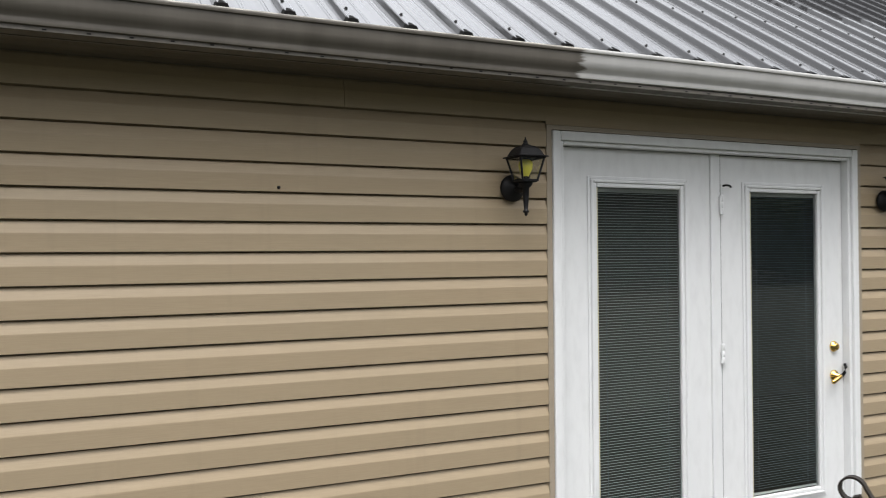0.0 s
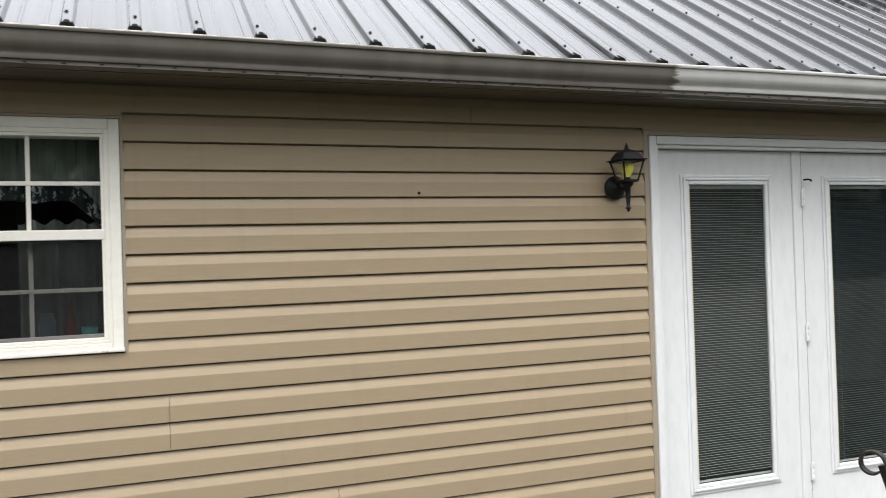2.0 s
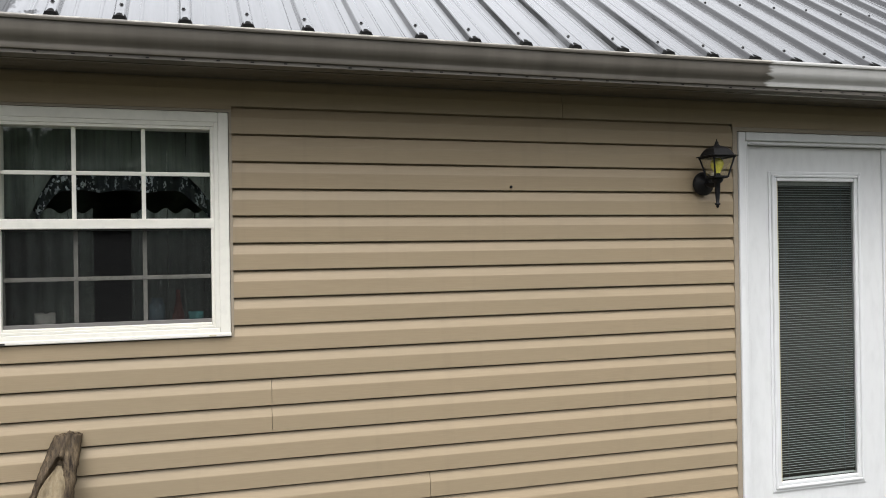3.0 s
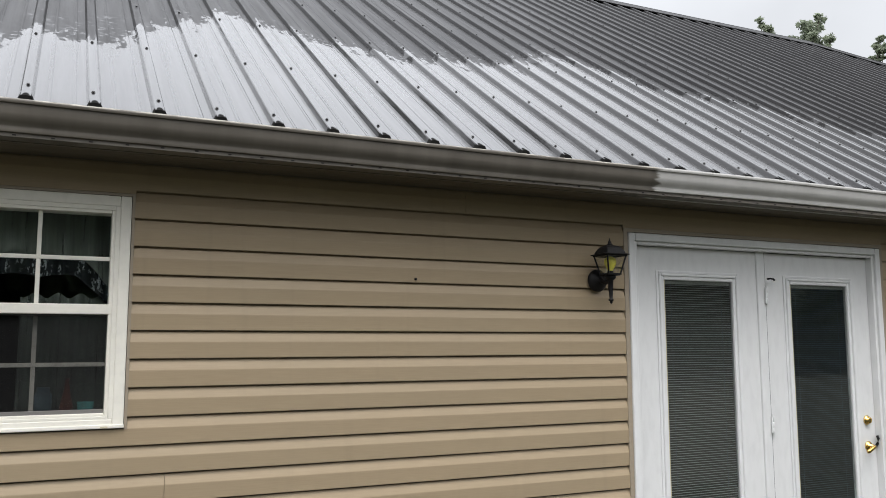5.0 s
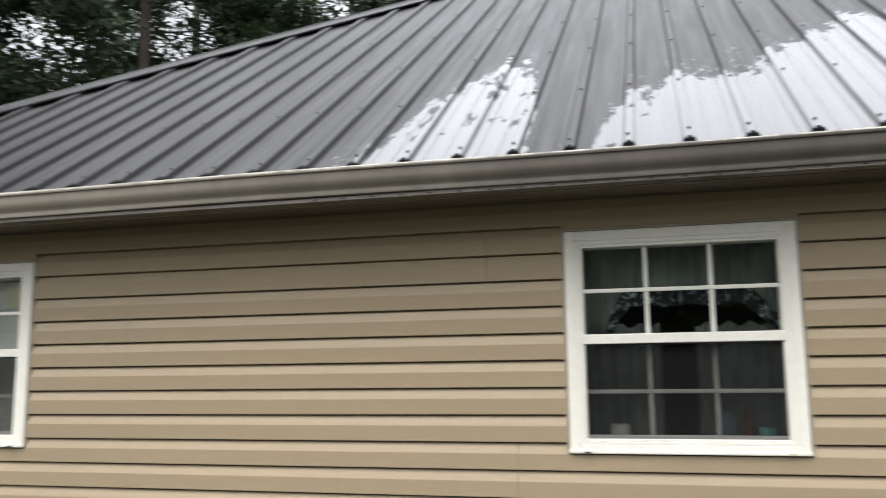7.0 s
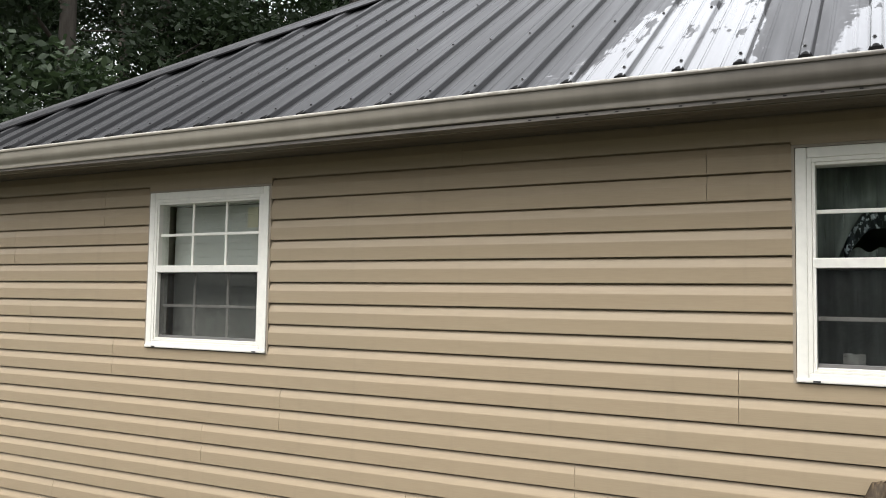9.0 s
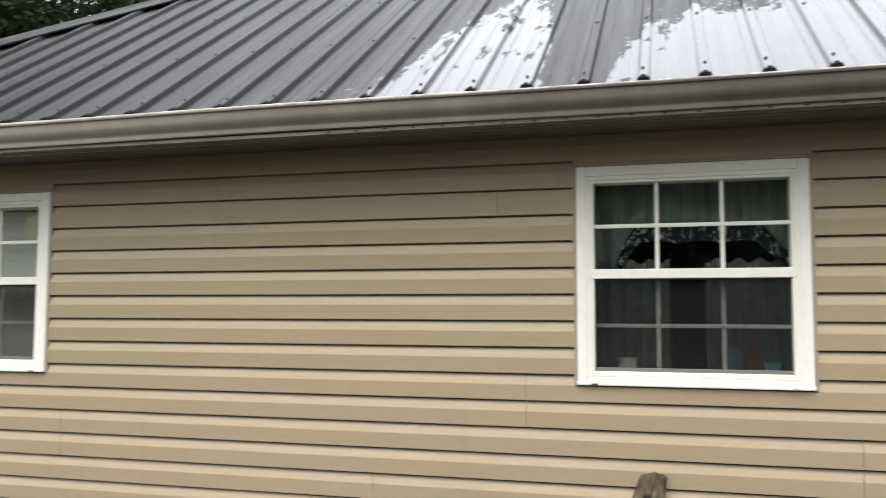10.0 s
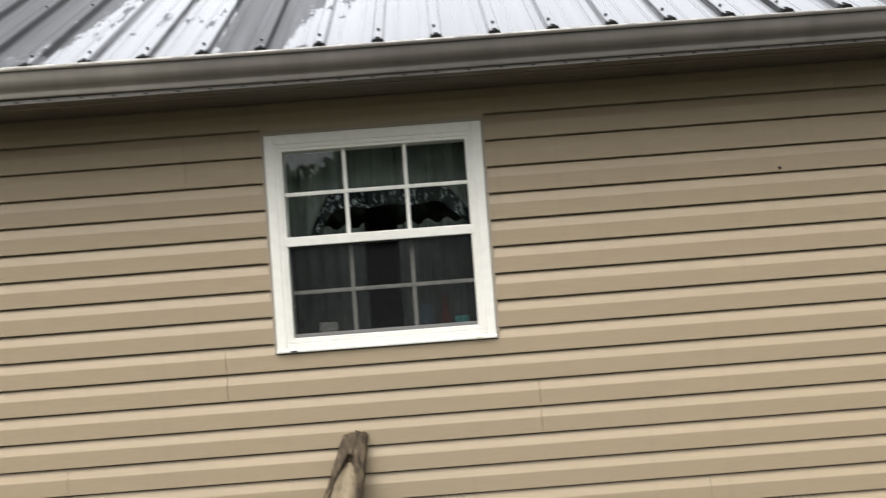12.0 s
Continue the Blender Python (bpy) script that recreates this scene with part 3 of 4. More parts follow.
# ---------------------------------------------------------------- windows
def ring(x0, x1, z0, z1, w, y0, y1, r=0.003, wb=None):
    """Four mitred-looking bars round an opening, as separate meshes: left, right, top, bottom."""
    wb = w if wb is None else wb
    return [softbox(x0, x0 + w, y0, y1, z0, z1, r), softbox(x1 - w, x1, y0, y1, z0, z1, r),
            softbox(x0 + w + 0.0005, x1 - w - 0.0005, y0, y1, z1 - w, z1, r), softbox(x0 + w + 0.0005, x1 - w - 0.0005, y0, y1, z0, z0 + wb, r)]


def window(name, rect, label, screen_dark):
    x0, x1, z0, z1 = rect
    w = thing(name, label, "window", ((x0 + x1) / 2, 0.0, z0), kind="structure")
    W, H = x1 - x0, z1 - z0
    a, b = -W / 2, W / 2
    for bm in ring(a, b, 0, H, 0.044, -0.026, 0.03, 0.005, 0.032):
        part("window_frame", bm, WHITE_VINYL, w)
    for bm in ring(a + 0.044, b - 0.044, 0.032, H - 0.044, 0.018, -0.0235, 0.06, 0.002, 0.012):
        part("inner_frame", bm, WHITE_VINYL, w)
    for bm in ring(a + 0.062, b - 0.062, 0.044, H - 0.062, 0.014, -0.019, 0.07, 0.003, 0.011):
        part("sash_frame", bm, WHITE_VINYL, w)
    part("window_sill", softbox(a - 0.002, b + 0.002, -0.032, -0.002, -0.006, 0.010, 0.004), WHITE_VINYL, w)
    mid = 0.4895 * H
    ia, ib = a + 0.076, b - 0.076
    part("meeting_rail", softbox(a + 0.062, b - 0.062, -0.021, 0.052, mid - 0.010, mid + 0.032, 0.004), WHITE_VINYL, w)
    part("rail_seal", boxes((ia, ib, -0.002, 0.02, mid - 0.017, mid - 0.0105)), SEAL, w)
    # upper sash: glass with a white grille, lower sash set back behind an insect screen
    uz0, uz1 = mid + 0.032, H - 0.076
    lz0, lz1 = 0.055, mid - 0.017
    for n, (za, zb, gy) in enumerate(((uz0, uz1, 0.012), (lz0, lz1, 0.040))):
        glass = part("pane", boxes((ia - 0.004, ib + 0.004, gy, gy + 0.004, za - 0.004, zb + 0.004)), GLASS, w)
        glass.visible_shadow = False
        for f in (1 / 3, 2 / 3):
            c = ia + (ib - ia) * f
            part("muntin", softbox(c - 0.0085, c + 0.0085, gy - 0.010, gy - 0.001, za, zb, 0.003), WHITE_VINYL, w)
        c = (za + zb) / 2
        part("muntin", softbox(ia, ib, gy - 0.0125, gy - 0.0035, c - 0.0085, c + 0.0085, 0.003), WHITE_VINYL, w)
    part("screen_rail", softbox(ia + 0.001, ib - 0.001, 0.004, 0.014, lz0, lz0 + 0.016, 0.002), plain_grey, w, "grey aluminium screen rail")
    scr = part("insect_screen", boxes((ia + 0.001, ib - 0.001, 0.008, 0.0095, lz0 + 0.016, lz1)), SCREEN, w, "fine dark insect screen")
    scr.visible_shadow = False
    for s in (-1, 1):
        c = s * (W / 2 - 0.075)
        part("weep_slot", boxes((c - 0.014, c + 0.014, -0.0355, -0.033, -0.004, 0.003)), SEAL if (s < 0 or screen_dark) else YELLOWED, w)
    # channel round the frame
    for n, bm in enumerate((boxes((a - 0.014, a - 0.002, -0.020, 0.014, -0.012, H + 0.012)), boxes((b + 0.002, b + 0.014, -0.020, 0.014, -0.012, H + 0.012)), boxes((a - 0.002, b + 0.002, -0.020, 0.014, H + 0.002, H + 0.013)))):
        part("channel", bm, TRIM_TAN, w)
    return w


plain_grey = plain("grey_anodised_aluminium", (0.22, 0.21, 0.20), (0.17, 0.165, 0.16), 0.45, 0.5)
win1 = window("window_1", WIN1, "white vinyl sash window with grilles and dark glass", False)
win2 = window("window_2", WIN2, "white vinyl sash window with a pale blind behind", True)


# ---------------------------------------------------------------- double door
DX = DOOR[1]
door = thing("door_1", "white glazed patio door with built-in mini blinds", "door", (0, 0, 0), kind="structure")
HT = DOOR[3]
# outer casing with a stepped moulding
for a, b, c, d, y0 in ((0, 0.044, 0, HT, -0.030), (DX - 0.044, DX, 0, HT, -0.030), (0.0445, DX - 0.0445, HT - 0.044, HT, -0.030)):
    part("casing", softbox(a, b, y0, 0.02, c, d, 0.007, 3), WHITE_DOOR, door)
for a, b, c, d in ((0.0445, 0.066, 0, HT - 0.0445), (DX - 0.066, DX - 0.0445, 0, HT - 0.0445), (0.0665, DX - 0.0665, HT - 0.062, HT - 0.0445)):
    part("jamb", softbox(a, b, -0.014, 0.12, c, d, 0.004, 2), WHITE_DOOR, door)
part("mullion", softbox(0.985, 1.048, 0.019, 0.12, 0.03, HT - 0.0625, 0.004), WHITE_DOOR, door)
part("threshold", softbox(0.0665, DX - 0.0665, -0.05, 0.12, -0.01, 0.028, 0.006), plain_grey, door, "grey aluminium threshold")
part("header_channel", boxes((-0.030, DX + 0.030, -0.022, 0.014, HT + 0.003, HT + 0.024)), TRIM_TAN, door, "tan vinyl channel over the door")
for a, b in ((-0.030, -0.003), (DX + 0.003, DX + 0.030)):
    part("side_channel", boxes((a, b, -0.021, 0.014, 0.0, HT + 0.003)), TRIM_TAN, door, "tan vinyl channel beside the door")

LZ0, LZ1 = 0.24, 1.93
slat_w = 0.50
bm = bmesh.new()
sec = [(-0.0062, 0.0018), (-0.002, 0.0009), (0.002, -0.0003), (0.0062, -0.0018), (0.0062, -0.0026), (0.002, -0.0012), (-0.002, -0.0006), (-0.0062, -0.0013)]
ends = [[bm.verts.new((s * slat_w / 2, y, z)) for y, z in sec] for s in (-1, 1)]
for j in range(len(sec)):
    bm.faces.new((ends[0][j], ends[0][(j + 1) % len(sec)], ends[1][(j + 1) % len(sec)], ends[1][j]))
bm.faces.new(ends[0][::-1])
bm.faces.new(ends[1])
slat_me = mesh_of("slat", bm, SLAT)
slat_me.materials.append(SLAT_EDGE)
# painted light: front edge gets the lit tone, the rest the shade tone
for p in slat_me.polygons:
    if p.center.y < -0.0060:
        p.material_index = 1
# right leaf: thinner slats with the dimmer lit tone on the edge
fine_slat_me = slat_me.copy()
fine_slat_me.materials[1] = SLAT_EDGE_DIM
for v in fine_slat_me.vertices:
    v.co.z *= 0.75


def door_leaf(name, x0, x1, lx0, lx1, slats):
    """A leaf with one long light: stiles and rails, a raised frame, two panes and the slats between them."""
    top = HT - 0.066
    leaf = part(name, boxes((x0, lx0 + 0.01, 0.03, 0.075, 0.032, top), (lx1 - 0.01, x1, 0.03, 0.075, 0.032, top), (lx0 + 0.01, lx1 - 0.01, 0.03, 0.075, LZ1 - 0.01, top), (lx0 + 0.01, lx1 - 0.01, 0.03, 0.075, 0.032, LZ0 + 0.01)), WHITE_DOOR, door)
    for bm in ring(lx0, lx1, LZ0, LZ1, 0.015, 0.014, 0.03, 0.006):
        part("lite_frame", bm, WHITE_DOOR, leaf)
    for bm in ring(lx0 - 0.016, lx1 + 0.016, LZ0 - 0.016, LZ1 + 0.016, 0.0155, 0.0225, 0.03, 0.004):
        part("lite_flange", bm, WHITE_DOOR, leaf)
    for bm in ring(lx0 + 0.015, lx1 - 0.015, LZ0 + 0.015, LZ1 - 0.015, 0.022, 0.021, 0.04, 0.006):
        part("lite_bead", bm, WHITE_DOOR, leaf)
    gx0, gx1, gz0, gz1 = lx0 + 0.037, lx1 - 0.037, LZ0 + 0.037, LZ1 - 0.037
    for y in (0.036,):
        g = part("pane", boxes((gx0 - 0.003, gx1 + 0.003, y, y + 0.003, gz0 - 0.003, gz1 + 0.003)), GLASS, leaf)
        g.visible_shadow = False
    n = int((gz1 - gz0 - 0.036) / 0.0134)
    cx = (gx0 + gx1) / 2
    scale = (gx1 - gx0 - 0.004) / slat_w
    part("head_rail", boxes((gx0 + 0.001, gx1 - 0.001, 0.045, 0.062, gz1 - 0.020, gz1)), HEAD_RAIL, leaf, "pale grey blind head rail")
    part("edge_sealant", boxes((gx0 + 0.0005, gx0 + 0.006, 0.024, 0.0355, gz0 + 0.0005, gz1 - 0.0005)), YELLOWED, leaf, "yellowed sealant along the glass")
    part("bottom_rail", softbox(gx0 + 0.002, gx1 - 0.002, 0.046, 0.060, gz0 + 0.002, gz0 + 0.011, 0.002), SLAT_EDGE, leaf)
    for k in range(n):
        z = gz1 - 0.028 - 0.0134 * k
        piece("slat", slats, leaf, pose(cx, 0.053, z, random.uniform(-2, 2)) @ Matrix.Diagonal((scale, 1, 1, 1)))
    for f in (0.13, 0.86):
        cxx = gx0 + (gx1 - gx0) * f
        part("ladder_cord", boxes((cxx - 0.0009, cxx + 0.0009, 0.0455, 0.0463, gz0 + 0.01, gz1 - 0.020)), SLAT_EDGE_DIM, leaf)
    return leaf


fixed = door_leaf("fixed_panel", 0.068, 0.984, 0.239, 0.825, slat_me)
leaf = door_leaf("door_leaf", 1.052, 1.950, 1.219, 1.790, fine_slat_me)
for z in (1.82, 1.05, 0.26):
    hinge = part("hinge", lathe(bmesh.new(), [(0.006, z - 0.05), (0.0075, z - 0.048), (0.0075, z - 0.017), (0.0068, z - 0.0165), (0.0075, z - 0.016), (0.0075, z + 0.016), (0.0068, z + 0.0165), (0.0075, z + 0.017), (0.0075, z + 0.048), (0.005, z + 0.054)], 10, (1.050, 0.010)), WHITE_DOOR, leaf, "white painted hinge", True)
    part("hinge_plate", boxes((1.036, 1.066, 0.006, 0.0115, z - 0.048, z + 0.048)), WHITE_DOOR, leaf)
# dark strips set in the leaf's side and top gaps to deepen their shade
part("leaf_gap_strip", boxes((1.0484, 1.0516, 0.022, 0.07, 0.032, HT - 0.0665)), SEAL, leaf, "dark strip for the shaded gap round the leaf")
part("leaf_gap_strip", boxes((1.052, 1.950, 0.022, 0.07, HT - 0.0658, HT - 0.0624)), SEAL, leaf, "dark strip for the shaded gap round the leaf")
# a dark clip on the top hinge
bm = sweep(bmesh.new(), [(1.044, -0.002, 1.918), (1.060, -0.012, 1.921), (1.082, -0.014, 1.919), (1.094, -0.010, 1.912)], circle(0.0055))
part("door_clip", bm, BLACK_METAL, leaf, "small dark metal clip", True)


def knob_disc(x, z, rings, n=18):
    bm = lathe(bmesh.new(), rings, n)
    bmesh.ops.transform(bm, matrix=pose(x, 0.03, z, 90), verts=bm.verts[:])
    return bm


BX = 1.876
part("deadbolt", knob_disc(BX, 1.043, [(0.030, 0.0), (0.031, 0.004), (0.027, 0.010), (0.021, 0.013), (0.020, 0.024), (0.016, 0.027), (0.006, 0.0275)]), BRASS, leaf, "polished brass deadbolt", True)
part("lever_rose", knob_disc(BX, 0.880, [(0.031, 0.0), (0.032, 0.004), (0.028, 0.011), (0.015, 0.015), (0.013, 0.045), (0.008, 0.048)]), BRASS, leaf, "polished brass rose", True)
bm = sweep(bmesh.new(), [(BX + 0.004, -0.018, 0.882), (BX - 0.010, -0.022, 0.880), (BX - 0.035, -0.024, 0.868), (BX - 0.058, -0.022, 0.856), (BX - 0.070, -0.018, 0.852)], [(-0.006, -0.010), (0.006, -0.010), (0.008, 0.0), (0.006, 0.010), (-0.006, 0.010), (-0.008, 0.0)])
part("lever", bm, BRASS, leaf, "polished brass lever", True)
bm = sweep(bmesh.new(), [(1.931, 0.022, 0.872), (1.938, 0.008, 0.895), (1.941, 0.004, 0.925), (1.938, 0.010, 0.945)], circle(0.0085))
part("latch_strap", bm, BLACK_METAL, leaf, "small dark strap at the latch", True)


# ---------------------------------------------------------------- wall lanterns
def lantern(at):
    """A black coach lantern: round back plate, curved arm, tapered four-sided cage, roof, finial and tail."""
    t = thing("wall_lantern", "black cast-metal coach lantern with a yellow bulb", "wall lamp", at, "lanterns beside the door")
    y = -0.135
    bm = lathe(bmesh.new(), [(0.060, 0.0), (0.061, 0.008), (0.055, 0.016), (0.046, 0.022), (0.030, 0.034), (0.012, 0.042), (0.006, 0.052), (0.002, 0.060)], 24)
    bmesh.ops.transform(bm, matrix=pose(0, -0.012, -0.215, 90), verts=bm.verts[:])
    part("back_plate", bm, BLACK_METAL, t, "", True)
    arm = [(0, -0.03, -0.205), (0, -0.06, -0.222), (0, -0.09, -0.230), (0, -0.118, -0.224), (0, y, -0.208)]
    part("arm", sweep(bmesh.new(), arm, circle(0.013, 10), Vector((1, 0, 0))), BLACK_METAL, t, "", True)
    bm = lathe(bmesh.new(), [(0.010, -0.185), (0.026, -0.190), (0.030, -0.205), (0.024, -0.215), (0.015, -0.222), (0.013, -0.260), (0.010, -0.300), (0.008, -0.318), (0.014, -0.322), (0.014, -0.328), (0.007, -0.332), (0.008, -0.338), (0.002, -0.345)], 14, (0, y))
    part("tail", bm, BLACK_METAL, t, "", True)

    def square(h, z):
        return [(sx * h, y + sy * h, z) for sx, sy in ((-1, -1), (1, -1), (1, 1), (-1, 1))]
    bm = bmesh.new()
    rows = [[bm.verts.new(v) for v in square(h, z)] for h, z in ((0.074, -0.090), (0.074, -0.086), (0.060, -0.082), (0.054, -0.070), (0.046, -0.054), (0.036, -0.044), (0.016, -0.036), (0.010, -0.030), (0.008, -0.022), (0.009, -0.019), (0.005, -0.012), (0.0015, 0.0))]
    for a, b in zip(rows, rows[1:]):
        for k in range(4):
            bm.faces.new((a[k], a[(k + 1) % 4], b[(k + 1) % 4], b[k]))
    bm.faces.new(rows[0][::-1])
    bm.faces.new(rows[-1])
    bmesh.ops.bevel(bm, geom=[e for e in bm.edges if abs(e.verts[0].co.z - e.verts[1].co.z) > 0.003], offset=0.004, segments=2, affect="EDGES")
    part("lantern_roof", bm, BLACK_METAL, t)
    up, lo = square(0.060, -0.090), square(0.037, -0.190)
    for k in range(4):
        part("cage_bar", sweep(bmesh.new(), [up[k], lo[k]], [(-0.004, -0.004), (0.004, -0.004), (0.004, 0.004), (-0.004, 0.004)], Vector((0.7, 0.7, 0))), BLACK_METAL, t)
    for z, h in ((-0.093, 0.060), (-0.190, 0.037)):
        bm = bmesh.new()
        box(bm, -h - 0.004, h + 0.004, y - h - 0.004, y - h + 0.004, z - 0.004, z + 0.004)
        box(bm, -h - 0.004, h + 0.004, y + h - 0.004, y + h + 0.004, z - 0.004, z + 0.004)
        box(bm, -h - 0.004, -h + 0.004, y - h + 0.0045, y + h - 0.0045, z - 0.004, z + 0.004)
        box(bm, h - 0.004, h + 0.004, y - h + 0.0045, y + h - 0.0045, z - 0.004, z + 0.004)
        part("cage_ring", bm, BLACK_METAL, t)
    part("cage_floor", boxes((-0.036, 0.036, y - 0.036, y + 0.036, -0.198, -0.1945)), BLACK_METAL, t)
    for k in range(4):
        a, b = k, (k + 1) % 4
        c = Vector((0, y, 0))
        bm = bmesh.new()
        vs = []
        for p in (up[a], up[b], lo[b], lo[a]):
            p = Vector(p)
            q = Vector((p.x * 0.97, y + (p.y - y) * 0.97, p.z))
            vs.append(q)
        n = (vs[1] - vs[0]).cross(vs[3] - vs[0]).normalized() * 0.0015
        f = [bm.verts.new(v) for v in vs] + [bm.verts.new(v + n) for v in vs]
        for idx in ((0, 1, 2, 3), (7, 6, 5, 4), (0, 4, 5, 1), (1, 5, 6, 2), (2, 6, 7, 3), (3, 7, 4, 0)):
            bm.faces.new([f[i] for i in idx])
        g = part("pane", bm, LAMP_GLASS, t)
        g.visible_shadow = False
    bm = lathe(bmesh.new(), [(0.012, -0.186), (0.013, -0.172), (0.019, -0.160), (0.029, -0.140), (0.032, -0.124), (0.028, -0.108), (0.016, -0.098), (0.003, -0.095)], 18, (0, y))
    part("bulb", bm, BULB, t, "yellow insect-repelling bulb", True)
    part("socket", lathe(bmesh.new(), [(0.016, -0.190), (0.016, -0.176), (0.013, -0.172)], 12, (0, y)), BLACK_METAL, t)
    return t


lamp = lantern((-0.222, -0.018, 2.084))
copy_thing(lamp, pose(2.226, -0.018, 2.076))


# ---------------------------------------------------------------- small things on the wall
outlet = thing("outlet_cover", "black plastic outdoor outlet cover on the siding", "outlet cover", (2.60, -0.018, 0.133))
part("back_box", softbox(-0.058, 0.058, -0.012, 0.0, -0.052, 0.052, 0.005), BLACK_METAL, outlet)
part("flip_lid", softbox(-0.052, 0.052, -0.05, -0.0125, -0.047, 0.047, 0.010, 3), BLACK_METAL, outlet)

bm = lathe(bmesh.new(), [(0.0015, 0.0), (0.0045, 0.002), (0.007, 0.008), (0.006, 0.014), (0.002, 0.017)], 9)
bmesh.ops.transform(bm, matrix=pose(0, 0, 0, 90, 0, 12), verts=bm.verts[:])
peg = part("wall_hook", bm, BLACK_METAL, None, "", True)
peg.location = (-1.279, -0.010, 1.846)
tagged(peg, "small dark screw hook stuck in the siding", "hook")


# ---------------------------------------------------------------- metal chair
def chair():
    t = thing("rocking_chair", "dark bronze steel rocking chair with scrolled arms", "chair", (-0.325, -1.815, 0.0))
    t.rotation_euler = (0, 0, math.atan2(0.43, 0.90))
    W, H = 0.555, 0.95           # local x along the back, -y to the front
    flat = [(-0.003, -0.013), (0.003, -0.013), (0.003, 0.013), (-0.003, 0.013)]
    for s in (-1, 1):
        x = s * W / 2
        pts = []
        for k in range(19):      # the curl, from its inner end round under, behind and over the top
            a = math.radians(300 - 285 * k / 18)
            r = 0.029 + 0.007 * k / 18
            pts.append((x, 0.030 - r * math.cos(a), H - 0.037 + r * math.sin(a)))
        pts += [(x, -0.030, H - 0.070), (x, -0.085, H - 0.130), (x, -0.152, H - 0.205), (x, -0.212, H - 0.275), (x, -0.25, H - 0.312), (x, -0.30, H - 0.335), (x, -0.42, H - 0.34), (x, -0.50, H - 0.35), (x, -0.53, H - 0.38), (x, -0.525, H - 0.42)]
        bm = bmesh.new()
        sweep(bm, pts, flat, Vector((1, 0, 0)))
        part("arm", bm, BROWN_METAL, t, "flat scrolled arm", False)
    bar = [(-0.011, -0.009), (0.011, -0.009), (0.011, 0.009), (-0.011, 0.009)]

    def lean(z):
        return 0.026 - (H - z) * 0.30
    ux = W / 2 - 0.028
    for s in (-1, 1):
        part("back_post", sweep(bmesh.new(), [(s * ux, lean(H - 0.045) + 0.0, H - 0.045), (s * ux, lean(0.42), 0.42)], [(-0.013, -0.009), (0.013, -0.009), (0.013, 0.009), (-0.013, 0.009)], Vector((0, 1, 0))), BROWN_METAL, t)
        part("front_leg", sweep(bmesh.new(), [(s * (W / 2), -0.525, H - 0.42), (s * W / 2, -0.50, 0.045)], bar, Vector((0, 1, 0))), BROWN_METAL, t)
        part("rear_leg", sweep(bmesh.new(), [(s * ux, lean(0.42), 0.42), (s * ux, -0.06, 0.045)], bar, Vector((0, 1, 0))), BROWN_METAL, t)
        pts = [(s * W / 2, -0.72 + 0.09 * k, 0.012 + 0.13 * ((k - 5) / 5.5) ** 2 * 0.6) for k in range(12)]
        part("rocker", sweep(bmesh.new(), pts, [(-0.012, -0.012), (0.012, -0.012), (0.012, 0.012), (-0.012, 0.012)]), BROWN_METAL, t)
    # arched top rail, straight rail below it, slats
    def arch(x, z, rise):
        return (x, lean(z), z + rise * (1 - (x / ux) ** 2))
    xs = [ux * (k / 6 - 1) for k in range(13)]
    part("top_rail", sweep(bmesh.new(), [arch(x, H - 0.065, 0.010) for x in xs], [(-0.007, -0.007), (0.007, -0.007), (0.007, 0.007), (-0.007, 0.007)]), BROWN_METAL, t)
    part("upper_rail", sweep(bmesh.new(), [arch(x, H - 0.125, 0.008) for x in xs], [(-0.006, -0.014), (0.006, -0.014), (0.006, 0.014), (-0.006, 0.014)]), BROWN_METAL, t)
    part("lower_rail", sweep(bmesh.new(), [arch(x, 0.47, 0.0) for x in xs], bar), BROWN_METAL, t)
    for k in range(7):
        x = ux * (k / 3.5 - 0.857)
        za, zb = H - 0.13 + 0.008 * (1 - (x / ux) ** 2), 0.47
        part("slat", sweep(bmesh.new(), [(x, lean(za), za), (x, lean(zb), zb)], [(-0.007, -0.002), (0.007, -0.002), (0.007, 0.002), (-0.007, 0.002)], Vector((0, 1, 0))), BROWN_METAL, t)
    part("cross_rail", sweep(bmesh.new(), [arch(x, H - 0.215, 0.008) for x in xs], [(-0.006, -0.012), (0.006, -0.012), (0.006, 0.012), (-0.006, 0.012)]), BROWN_METAL, t)
    for k in range(8):
        y = -0.17 - 0.048 * k
        part("seat_slat", softbox(-ux, ux, y - 0.018, y + 0.018, 0.405, 0.413, 0.003), BROWN_METAL, t)
    for s in (-1, 1):
        part("seat_rail", softbox(s * W / 2 - 0.011, s * W / 2 + 0.011, -0.53, -0.10, 0.383, 0.404, 0.003), BROWN_METAL, t)


chair()


